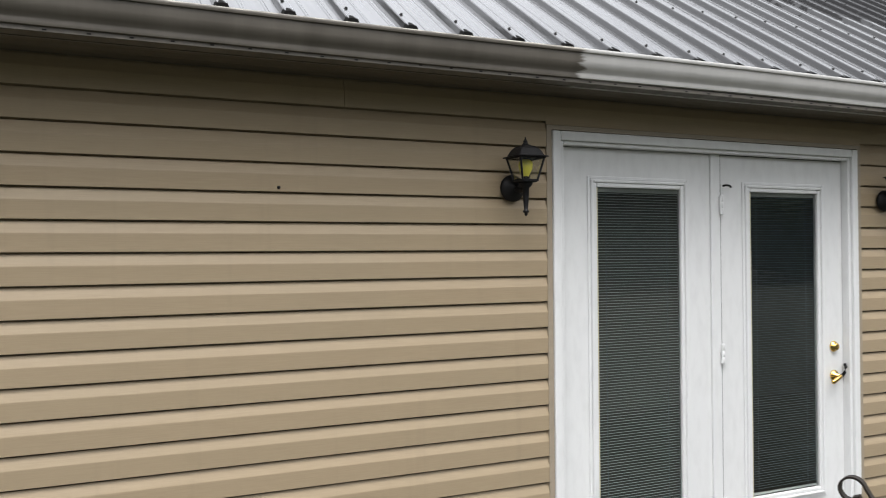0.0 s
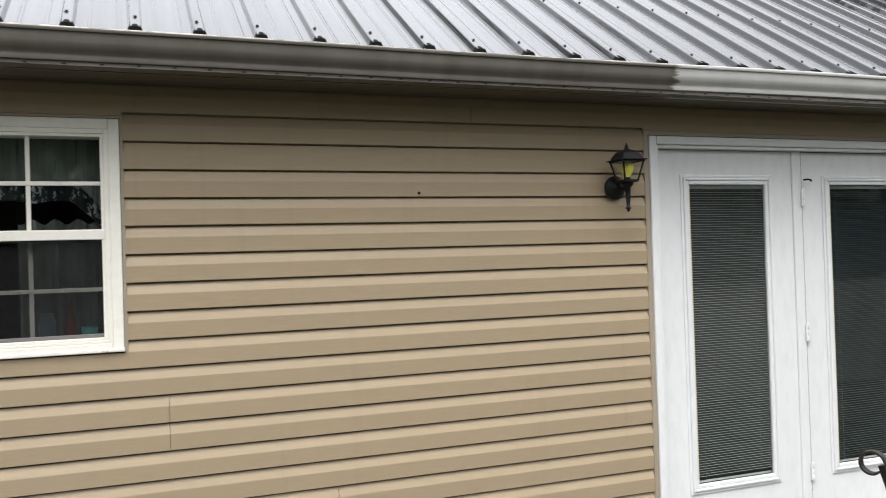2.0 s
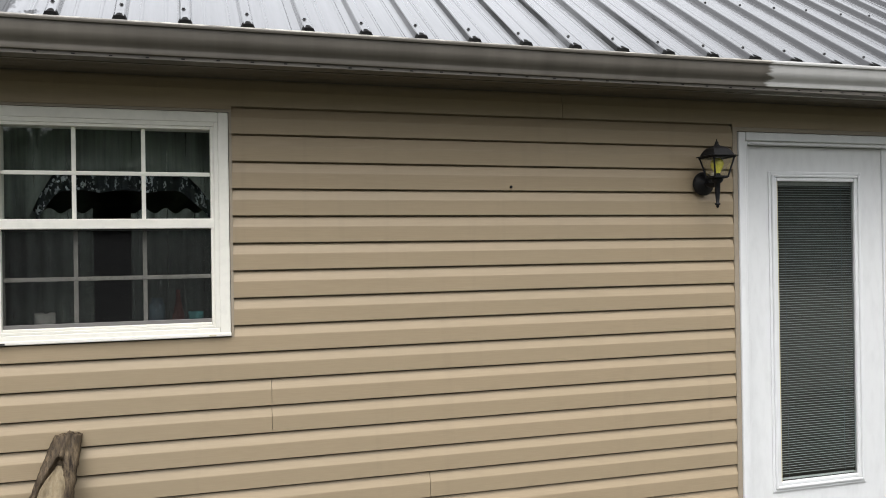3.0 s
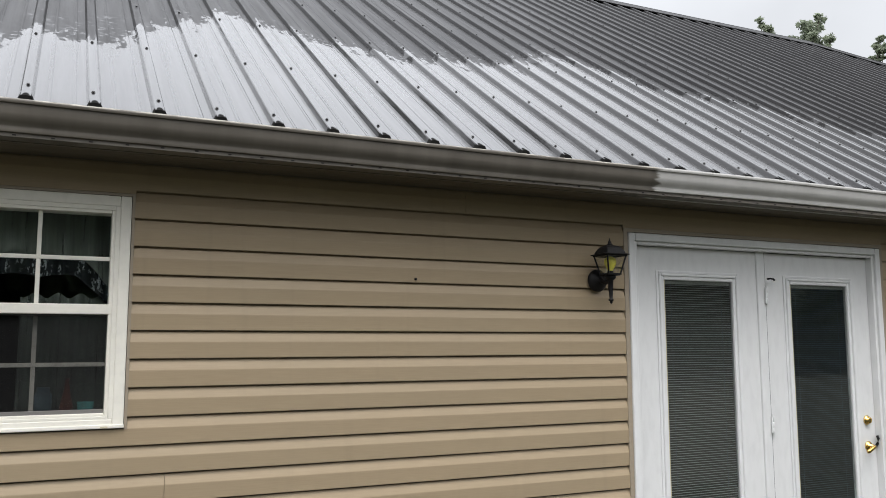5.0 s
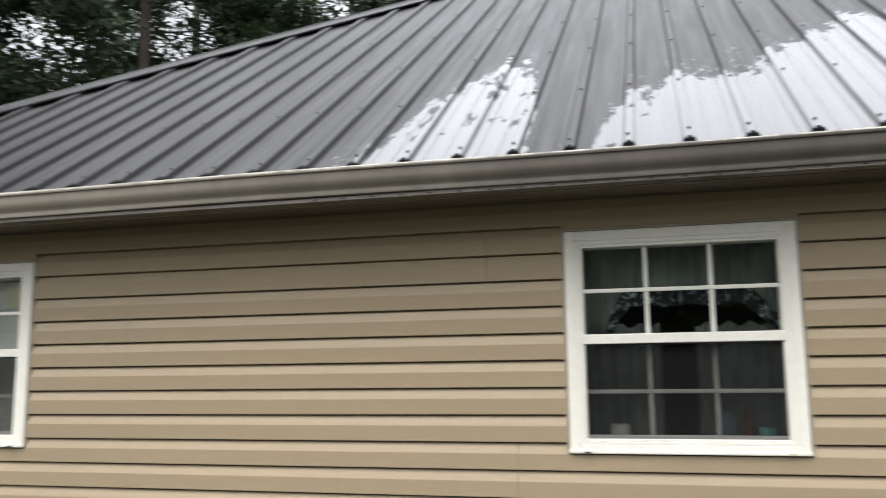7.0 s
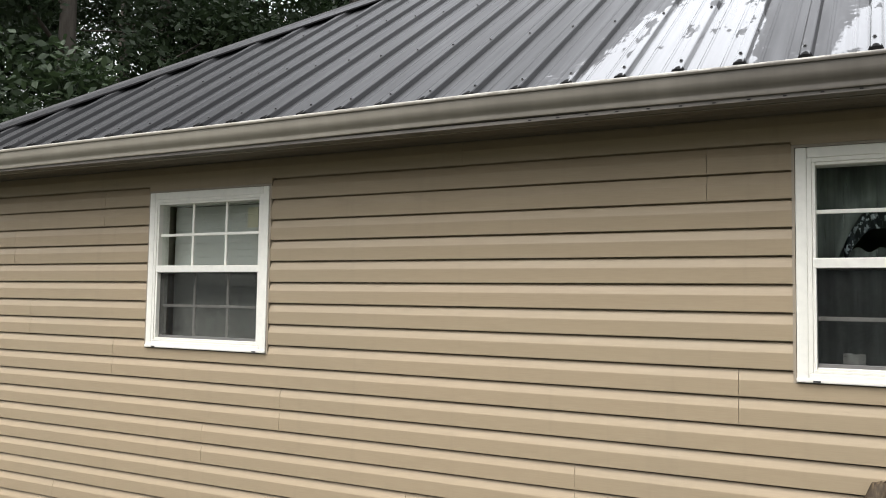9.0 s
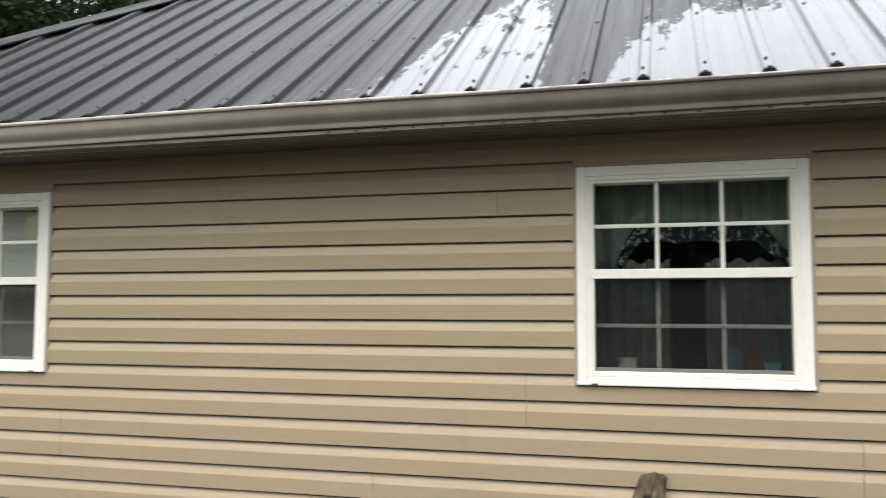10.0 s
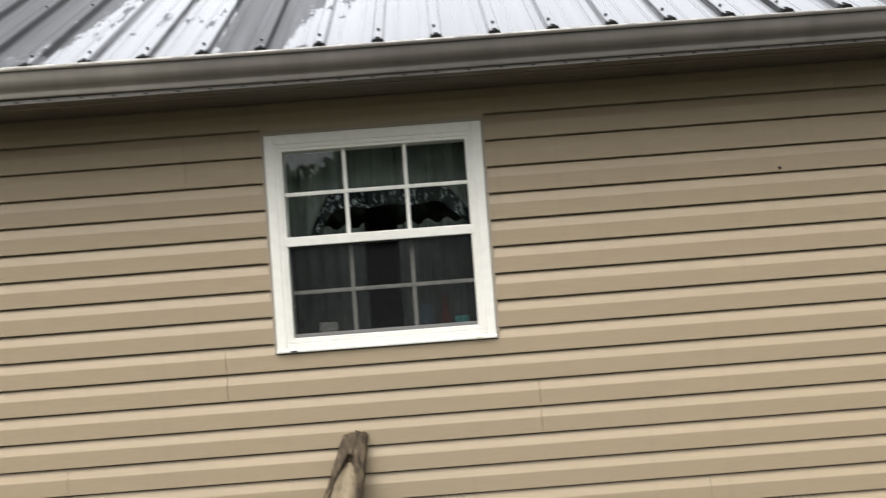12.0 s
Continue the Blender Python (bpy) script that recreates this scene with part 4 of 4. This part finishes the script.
# ---------------------------------------------------------------- rustic board leaning on the wall
def leaning_board():
    t = thing("wooden_board", "weathered rough-hewn board with a carved hollow, leaning on siding", "board", (-3.24, -0.018, 0.0))
    # outline of the face: height, left and right edge
    outl = [(0.0, -0.36, -0.045), (0.12, -0.312, -0.032), (0.25, -0.262, -0.014), (0.40, -0.203, 0.006), (0.52, -0.156, 0.022), (0.60, -0.124, 0.033), (0.67, -0.099, 0.040), (0.73, -0.077, 0.047), (0.79, -0.054, 0.054), (0.820, -0.040, 0.057), (0.832, -0.024, 0.057)]

    def depth(z):
        return -0.045 - 0.40 * (0.832 - z)
    def edges(z):
        for (z0, a0, b0), (z1, a1, b1) in zip(outl, outl[1:]):
            if z0 <= z <= z1:
                u = (z - z0) / (z1 - z0)
                return a0 + (a1 - a0) * u, b0 + (b1 - b0) * u
        return outl[-1][1:]

    def arch(z, a, b):
        """Half width of the carved hollow, and its middle."""
        return (b - a) * 0.35 * max(0.0, min(1.0, (0.748 - z) / 0.12)) ** 0.55, (a + b) / 2 - 0.004

    bm = bmesh.new()
    n, nz = 19, 64
    rows_f, rows_b = [], []
    for k in range(nz + 1):
        z = 0.832 * (k / nz) ** 0.8
        a, b = edges(z)
        a += 0.007 * noise.noise((3, z * 28, 1)) + 0.003 * noise.noise((3, z * 90, 1))
        b += 0.005 * noise.noise((9, z * 30, 5)) + 0.003 * noise.noise((9, z * 80, 5))
        w, m = arch(z, a, b)
        f, r = [], []
        for i in range(n):
            u = i / (n - 1)
            x = a + (b - a) * u
            c = (u - 0.5) * 2
            y = depth(z) + 0.020 * abs(c) ** 3
            if w > 0.002:
                q = abs(x - m) / w
                y += 0.032 * max(0.0, 1 - q * q) ** 0.5 if q < 1 else 0.0
                y -= 0.009 * math.exp(-((q - 1.12) / 0.16) ** 2)
            y += 0.007 * noise.noise((u * 9, z * 7, 7)) + 0.004 * noise.noise((u * 26, z * 16, 2))
            zz = z + (0.016 * noise.noise((u * 8, 1, 1)) - 0.010 * abs(c) if k == nz else 0)
            f.append(bm.verts.new((x, min(y, -0.008), zz)))
            r.append(bm.verts.new((x + 0.004 * c, min(max(y + 0.012, depth(z) + 0.046), -0.001), zz)))
        rows_f.append(f)
        rows_b.append(r)
    for rows, flip in ((rows_f, False), (rows_b, True)):
        for a, b in zip(rows, rows[1:]):
            for i in range(n - 1):
                q = (a[i], a[i + 1], b[i + 1], b[i])
                bm.faces.new(q[::-1] if flip else q)
    loop = list(zip(rows_f, rows_b))
    for (f0, b0), (f1, b1) in zip(loop, loop[1:]):
        bm.faces.new((f0[0], f1[0], b1[0], b0[0]))
        bm.faces.new((f0[-1], b0[-1], b1[-1], f1[-1]))
    for i in range(n - 1):
        bm.faces.new((rows_f[-1][i], rows_f[-1][i + 1], rows_b[-1][i + 1], rows_b[-1][i]))
        bm.faces.new((rows_f[0][i + 1], rows_f[0][i], rows_b[0][i], rows_b[0][i + 1]))
    part("plank", bm, PLANK_WOOD, t, "dark weathered plank", True)
    bm = bmesh.new()
    rows = []
    for k in range(26):
        z = 0.04 + 0.672 * k / 25
        a, b = edges(z)
        w, m = arch(z, a, b)
        w *= 0.90 * max(0.0, min(1.0, (0.728 - z) / 0.07)) ** 0.5
        rows.append([bm.verts.new((m + 0.004 + w * c * (1 + 0.2 * noise.noise((c * 3, z * 25, 4))), depth(z) + 0.0185 - 0.009 * c * c + 0.004 * noise.noise((c * 5, z * 30, 2)), z)) for c in (-1, -0.7, -0.4, 0, 0.4, 0.7, 1)])
    for a, b in zip(rows, rows[1:]):
        for i in range(6):
            bm.faces.new((a[i], a[i + 1], b[i + 1], b[i]))
    ret = bmesh.ops.extrude_face_region(bm, geom=bm.faces[:])
    bmesh.ops.translate(bm, vec=(0, 0.012, 0), verts=[v for v in ret["geom"] if isinstance(v, bmesh.types.BMVert)])
    part("hollow", bm, CARVED, t, "pale worn wood inside the hollow", True)


leaning_board()


# ---------------------------------------------------------------- behind the glass
def cloth(x0, x1, z0, z1, y, folds, amp, seed, scallop=0.0, nz=6, wave=0.0, fall=None, both=False):
    """A hanging cloth with folds, thickened."""
    bm = bmesh.new()
    nx = max(12, folds * 6)
    grid = []
    for i in range(nx + 1):
        u = i / nx
        col = []
        for j in range(nz + 1):
            v = j / nz
            zb = z0 + scallop * abs(math.sin(math.pi * u * 4 + seed))
            z2 = z1 + wave * math.sin(folds * 5 * u + seed)
            if fall:
                zb += fall(x0 + (x1 - x0) * u)
                z2 += fall(x0 + (x1 - x0) * u) if both else 0.0
            col.append(bm.verts.new((x0 + (x1 - x0) * u, y + amp * math.sin(2 * math.pi * folds * u + seed + 0.6 * v) + 0.4 * amp * noise.noise((u * 9, v * 2, seed)), zb + (z2 - zb) * v)))
        grid.append(col)
    for a, b in zip(grid, grid[1:]):
        for j in range(nz):
            bm.faces.new((a[j], b[j], b[j + 1], a[j + 1]))
    ret = bmesh.ops.extrude_face_region(bm, geom=bm.faces[:])
    bmesh.ops.translate(bm, vec=(0, 0.0015, 0), verts=[v for v in ret["geom"] if isinstance(v, bmesh.types.BMVert)])
    return bm


cx1 = (WIN1[0] + WIN1[1]) / 2
cur = thing("curtains", "grey sheer curtains with a dark patterned valance", "curtain", (0, 0.15, 2.2))
part("curtain_rod", sweep(bmesh.new(), [(WIN1[0] - 0.05, 0.16 - 0.15, 0.02), (WIN1[1] + 0.05, 0.01, 0.02)], circle(0.008)), plain_grey, cur)


def swag_fall(x):
    """How much lower the tied-back swag hangs towards the sides of the window."""
    u = (x - WIN1[0] - 0.076) / (WIN1[1] - WIN1[0] - 0.152)
    left = max(0.0, min(1.0, (0.24 - u) / 0.15))
    right = max(0.0, min(1.0, (u - 0.84) / 0.16))
    return -0.20 * left ** 1.6 - 0.12 * right ** 1.4


part("upper_swag", cloth(WIN1[0] - 0.02, WIN1[1] + 0.02, -0.295, 0.02, 0.03, 9, 0.012, 1.0, 0.012, fall=swag_fall), SHEER, cur, "grey sheer swag", True)
part("valance", cloth(WIN1[0] + 0.17, WIN1[1] - 0.03, -0.378, -0.285, 0.055, 16, 0.008, 2.0, 0.012, fall=swag_fall, both=True), LACE, cur, "dark patterned valance", True)
part("side_panel", cloth(WIN1[0] - 0.02, cx1 - 0.085, -0.980, -0.455, 0.085, 6, 0.012, 3.0, wave=0.012), SHEER, cur, "", True)
part("side_panel", cloth(cx1 + 0.07, WIN1[1] + 0.02, -0.980, -0.455, 0.085, 6, 0.012, 4.0, wave=0.012), SHEER, cur, "", True)

shelf = part("inner_sill", softbox(WIN1[0] - 0.02, WIN1[1] + 0.02, 0.152, 0.30, 1.185, 1.215, 0.005), WHITE_VINYL)
tagged(shelf, "white painted sill inside the kitchen window", "window sill")


def pot(name, label, cat, x, y, rings, col, col2, rough=0.35):
    m = plain(name + "_glaze", col, col2, rough, big=15)
    ob = part(name, lathe(bmesh.new(), rings, 18), m, None, "", True)
    ob.location = (x, y, 1.2155)
    return tagged(ob, label, cat)


pot("mug", "pale ceramic mug on the inner sill", "mug", -3.345, 0.19, [(0.036, 0), (0.042, 0.01), (0.043, 0.085), (0.040, 0.09), (0.038, 0.085), (0.037, 0.02)], (0.75, 0.74, 0.70), (0.70, 0.69, 0.65))
pot("bottle", "tall bottle with a red label on the sill", "bottle", -2.80, 0.185, [(0.026, 0), (0.028, 0.01), (0.026, 0.06), (0.013, 0.12), (0.008, 0.16), (0.009, 0.175)], (0.16, 0.05, 0.035), (0.13, 0.045, 0.03))
pot("jar", "blue plastic jar on the inner sill", "jar", -2.89, 0.19, [(0.032, 0), (0.034, 0.01), (0.034, 0.11), (0.026, 0.12), (0.026, 0.14)], (0.12, 0.18, 0.22), (0.15, 0.20, 0.24))
pot("cup", "teal plastic cup on the inner sill", "cup", -2.725, 0.19, [(0.028, 0), (0.034, 0.075), (0.032, 0.075), (0.027, 0.01)], (0.14, 0.50, 0.50), (0.16, 0.46, 0.46))
pot("dish", "small dark dish on the inner sill", "dish", -3.06, 0.20, [(0.02, 0), (0.035, 0.03), (0.033, 0.032), (0.018, 0.008)], (0.16, 0.17, 0.17), (0.2, 0.2, 0.2))

# pale pleated blind in the second window
bl = thing("window_blind", "white slatted blind lowered behind the glass", "blind", ((WIN2[0] + WIN2[1]) / 2, 0.13, WIN2[3]))
wb = WIN2[1] - WIN2[0] - 0.14
part("blind_rail", softbox(-wb / 2, wb / 2, -0.02, 0.02, -0.075, -0.04, 0.004), BLIND, bl)
bm = softbox(-wb / 2, wb / 2, -0.002, 0.002, -0.025, 0.025, 0.0015)
bmesh.ops.transform(bm, matrix=pose(0, 0, 0, -5), verts=bm.verts[:])
bs_me = mesh_of("blind_slat", bm, BLIND)
for k in range(19):
    piece("blind_slat", bs_me, bl, pose(0, 0, -0.105 - 0.0445 * k, random.uniform(-1, 1), 0, 0))
note = part("paper_note", softbox(-0.04, 0.04, -0.001, 0.001, -0.06, 0.06, 0.0008), YELLOWED)
note.location = (WIN2[1] - 0.17, 0.041, WIN2[3] - 0.17)
tagged(note, "yellowed paper note stuck inside the glass", "note")


# ---------------------------------------------------------------- trees
def tree(at, height, spread, leaf, count, size, seed, label, base=0.25, narrow=1.0):
    """A tapered trunk, limbs, and a crown of clumped leaves with gaps."""
    rnd = random.Random(seed)
    t = thing("tree", label, "tree", at)
    bm = bmesh.new()
    tips = []
    pts = [(0.25 * noise.noise((seed, k, 0)) * k * 0.3, 0.25 * noise.noise((seed, 0, k)) * k * 0.3, height * 0.86 * k / 6) for k in range(7)]
    r0 = height * 0.02

    def limb(points, ra, rb):
        rows = []
        for i, p in enumerate(points):
            r = ra + (rb - ra) * i / (len(points) - 1)
            rows.append([bm.verts.new((p[0] + r * math.cos(a), p[1] + r * math.sin(a), p[2] + 0.3 * r * math.sin(2 * a))) for a in [2 * math.pi * k / 7 for k in range(7)]])
        for a, b in zip(rows, rows[1:]):
            for k in range(7):
                bm.faces.new((a[k], a[(k + 1) % 7], b[(k + 1) % 7], b[k]))
        bm.faces.new(rows[0][::-1])
        bm.faces.new(rows[-1])
    limb(pts, r0, r0 * 0.25)
    nl = 26
    for k in range(nl):
        f = base + (0.97 - base) * (k + rnd.random()) / nl
        i = min(5, int(f / 0.86 * 6 * 0.999)) if f < 0.86 else 5
        p = Vector(pts[i]).lerp(Vector(pts[i + 1]), min(1, f / 0.86 * 6 - i))
        a = k * 2.4 + rnd.uniform(-0.5, 0.5)
        shape = math.sin(math.pi * min(1, max(0.05, (f - base) / (1.0 - base) * 0.85 + 0.12))) ** 0.7
        ln = spread * shape * rnd.uniform(0.65, 1.1) * narrow
        e = p + Vector((math.cos(a) * ln, math.sin(a) * ln, height * rnd.uniform(0.03, 0.13)))
        m = p.lerp(e, 0.5) + Vector((0, 0, -0.03 * ln))
        limb([p, m, e], r0 * 0.35 * (1.05 - f), r0 * 0.06)
        for s in (0.45, 0.7, 0.95, 1.05):
            tips.append((p.lerp(e, s) + Vector((rnd.gauss(0, 0.35), rnd.gauss(0, 0.35), rnd.gauss(0.1, 0.3))) * (0.12 * spread), spread * rnd.uniform(0.14, 0.30)))
    tips.append((Vector(pts[-1]) + Vector((0, 0, height * 0.08)), spread * 0.22))
    part("trunk", bm, BARK, t, "", True)
    g = np.random.default_rng(seed)
    ids = g.integers(0, len(tips), count)
    cen = np.array([tips[i][0] for i in range(len(tips))])[ids]
    rad = np.array([r for _, r in tips])[ids][:, None]
    d = g.normal(size=(count, 3))
    d /= np.linalg.norm(d, axis=1, keepdims=True)
    c = cen + d * rad * g.uniform(0.35, 1.1, (count, 1)) * (1, 1, 0.75)
    u = g.normal(size=(count, 3))
    u[:, 2] *= 0.6
    u /= np.linalg.norm(u, axis=1, keepdims=True)
    v = np.cross(u, g.normal(size=(count, 3)))
    v /= np.linalg.norm(v, axis=1, keepdims=True)
    s = size * g.uniform(0.6, 1.4, (count, 1))
    verts = np.stack([c - u * s, c + v * s * 0.5, c + u * s, c - v * s * 0.5], 1).reshape(-1, 3)
    faces = np.arange(4 * count).reshape(-1, 4)
    me = bpy.data.meshes.new("crown")
    me.from_pydata(verts.tolist(), [], faces.tolist())
    me.materials.append(leaf)
    ob = new("crown", me)
    ob.parent = t
    return t


OAK = "dark green leafy tree behind the house"
for i, (x, y, hh, sp) in enumerate(((-19.5, 8.5, 16, 4.6), (-16.5, 15.5, 17, 5.0), (-23.0, 3.0, 15, 4.4), (-12.5, 21.0, 18, 5.2), (-23.5, 15.0, 20, 5.6), (-7.5, 25.0, 18, 4.6), (-28.0, 9.0, 19, 5.0), (-19.5, 23.0, 21, 5.6), (-30.0, 19.0, 22, 6.0), (-14.0, 29.0, 22, 5.5))):
    tagged(tree((x, y, -0.05), hh, sp, LEAF_DARK, 62000, 0.098, 11 + i, OAK, 0.05), group="trees behind the house")
FAR = "leafy tree beyond the roof, haze put into its grey-green"
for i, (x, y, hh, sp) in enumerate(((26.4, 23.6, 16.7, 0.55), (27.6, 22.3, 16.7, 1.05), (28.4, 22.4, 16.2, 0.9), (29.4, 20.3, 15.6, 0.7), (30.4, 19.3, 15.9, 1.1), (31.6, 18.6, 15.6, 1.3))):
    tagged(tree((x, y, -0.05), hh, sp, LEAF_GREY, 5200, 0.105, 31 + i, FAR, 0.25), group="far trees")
YARD = "leafy tree at the far side of the yard"
for i in range(30):
    x = -80 + 5.4 * i + 2 * math.sin(5 * i)
    y = -34 - 5 * (i % 2) - 2 * math.cos(3 * i)
    tagged(tree((x, y, -0.1), 8.0 + 1.1 * math.sin(2.7 * i + 1), 5.2, LEAF_DARK, 12000, 0.40, 51 + i, YARD, 0.03), group="trees across the yard")


# ---------------------------------------------------------------- siding courses
SEAMS = {(-11, -10): (-6.224, -2.415, 4.9), (-1, 0): (-7.70, -3.905, 3.4), (-9, -8): (-7.58, -3.779, 2.9), (-13, -12): (-6.80, -4.5, 3.9), (-3, -2): (-8.6, 4.4), (-5, -4): (-8.9, 3.1), (-7, -6): (-8.4, 5.2), (-15, -14): (-5.4, -1.7, 4.1), (-17, -16): (-8.1, -0.9, 3.6), (1, 2): (-8.0, -5.1, -1.0, 5.0)}
board_profile = [(0.0120, 0.1340), (0.0100, 0.1335), (0.0095, 0.1135), (-0.0022, 0.1125), (-0.0035, 0.1095), (-0.0090, 0.0960), (-0.0145, 0.0810), (-0.0171, 0.0737), (-0.0181, 0.0708), (-0.0185, 0.0680), (-0.0185, 0.0640), (-0.0167, 0.0070), (-0.0164, 0.0016), (-0.0140, 0.0012), (-0.0130, 0.0190), (-0.0040, 0.0210)]
rnd = random.Random(5)


def board(a, b, z, h):
    bm = bmesh.new()
    nseg = max(1, int((b - a) / 0.6))
    rows = []
    for i in range(nseg + 1):
        x = a + (b - a) * i / nseg
        wav = 0.0011 * noise.noise((x * 0.9, z * 31, 0.3))
        rows.append([bm.verts.new((x, y + (wav if y < -0.01 else 0), z + min(q, h + 0.0176) + (0.0012 * noise.noise((x * 0.5, z * 17, 4)) if q < 0.01 else 0))) for y, q in board_profile])
    for r, s in zip(rows, rows[1:]):
        for j in range(len(board_profile) - 1):
            bm.faces.new((r[j], r[j + 1], s[j + 1], s[j]))
    bm.faces.new(rows[0][::-1])
    bm.faces.new(rows[-1])
    part("siding_board", bm, SIDING, wall_front)


CUTS = [(r[0] - m, r[1] + m, r[2] - 0.012, r[3] + u) for r, m, u in ((WIN1, 0.014, 0.013), (WIN2, 0.014, 0.013), (DOOR, 0.030, 0.024))]
for j in range(-17, 3):
    z = COURSE_TOP + COURSE * j
    h = min(COURSE, SOFFIT_Z - z - 0.0176)
    if h < 0.03:
        continue
    seams = next((s for p, s in SEAMS.items() if j in p), ())
    spans = [(XL, XR)]
    low, high = z, z + h
    for c in CUTS:
        if c[2] < high - 0.02 and c[3] > low + 0.035:
            spans = [q for a, b in spans for q in (((a, c[0]), (c[1], b)) if a < c[0] and b > c[1] else ((a, b),))]
    for a, b in spans:
        xs = [a] + [s for s in seams if a + 0.1 < s < b - 0.1] + [b]
        for n, (p, q) in enumerate(zip(xs, xs[1:])):
            board(p + (0.001 if n else 0), q - (0.001 if n < len(xs) - 2 else 0), z, h)
    # strips trimmed to fit over and under an opening
    for c in CUTS:
        if low < c[2] < high - 0.02:
            board(c[0], c[1], z, c[2] - low - 0.018)
        if low + 0.035 < c[3] < high:
            board(c[0], c[1], c[3], max(0.022, high - c[3]))
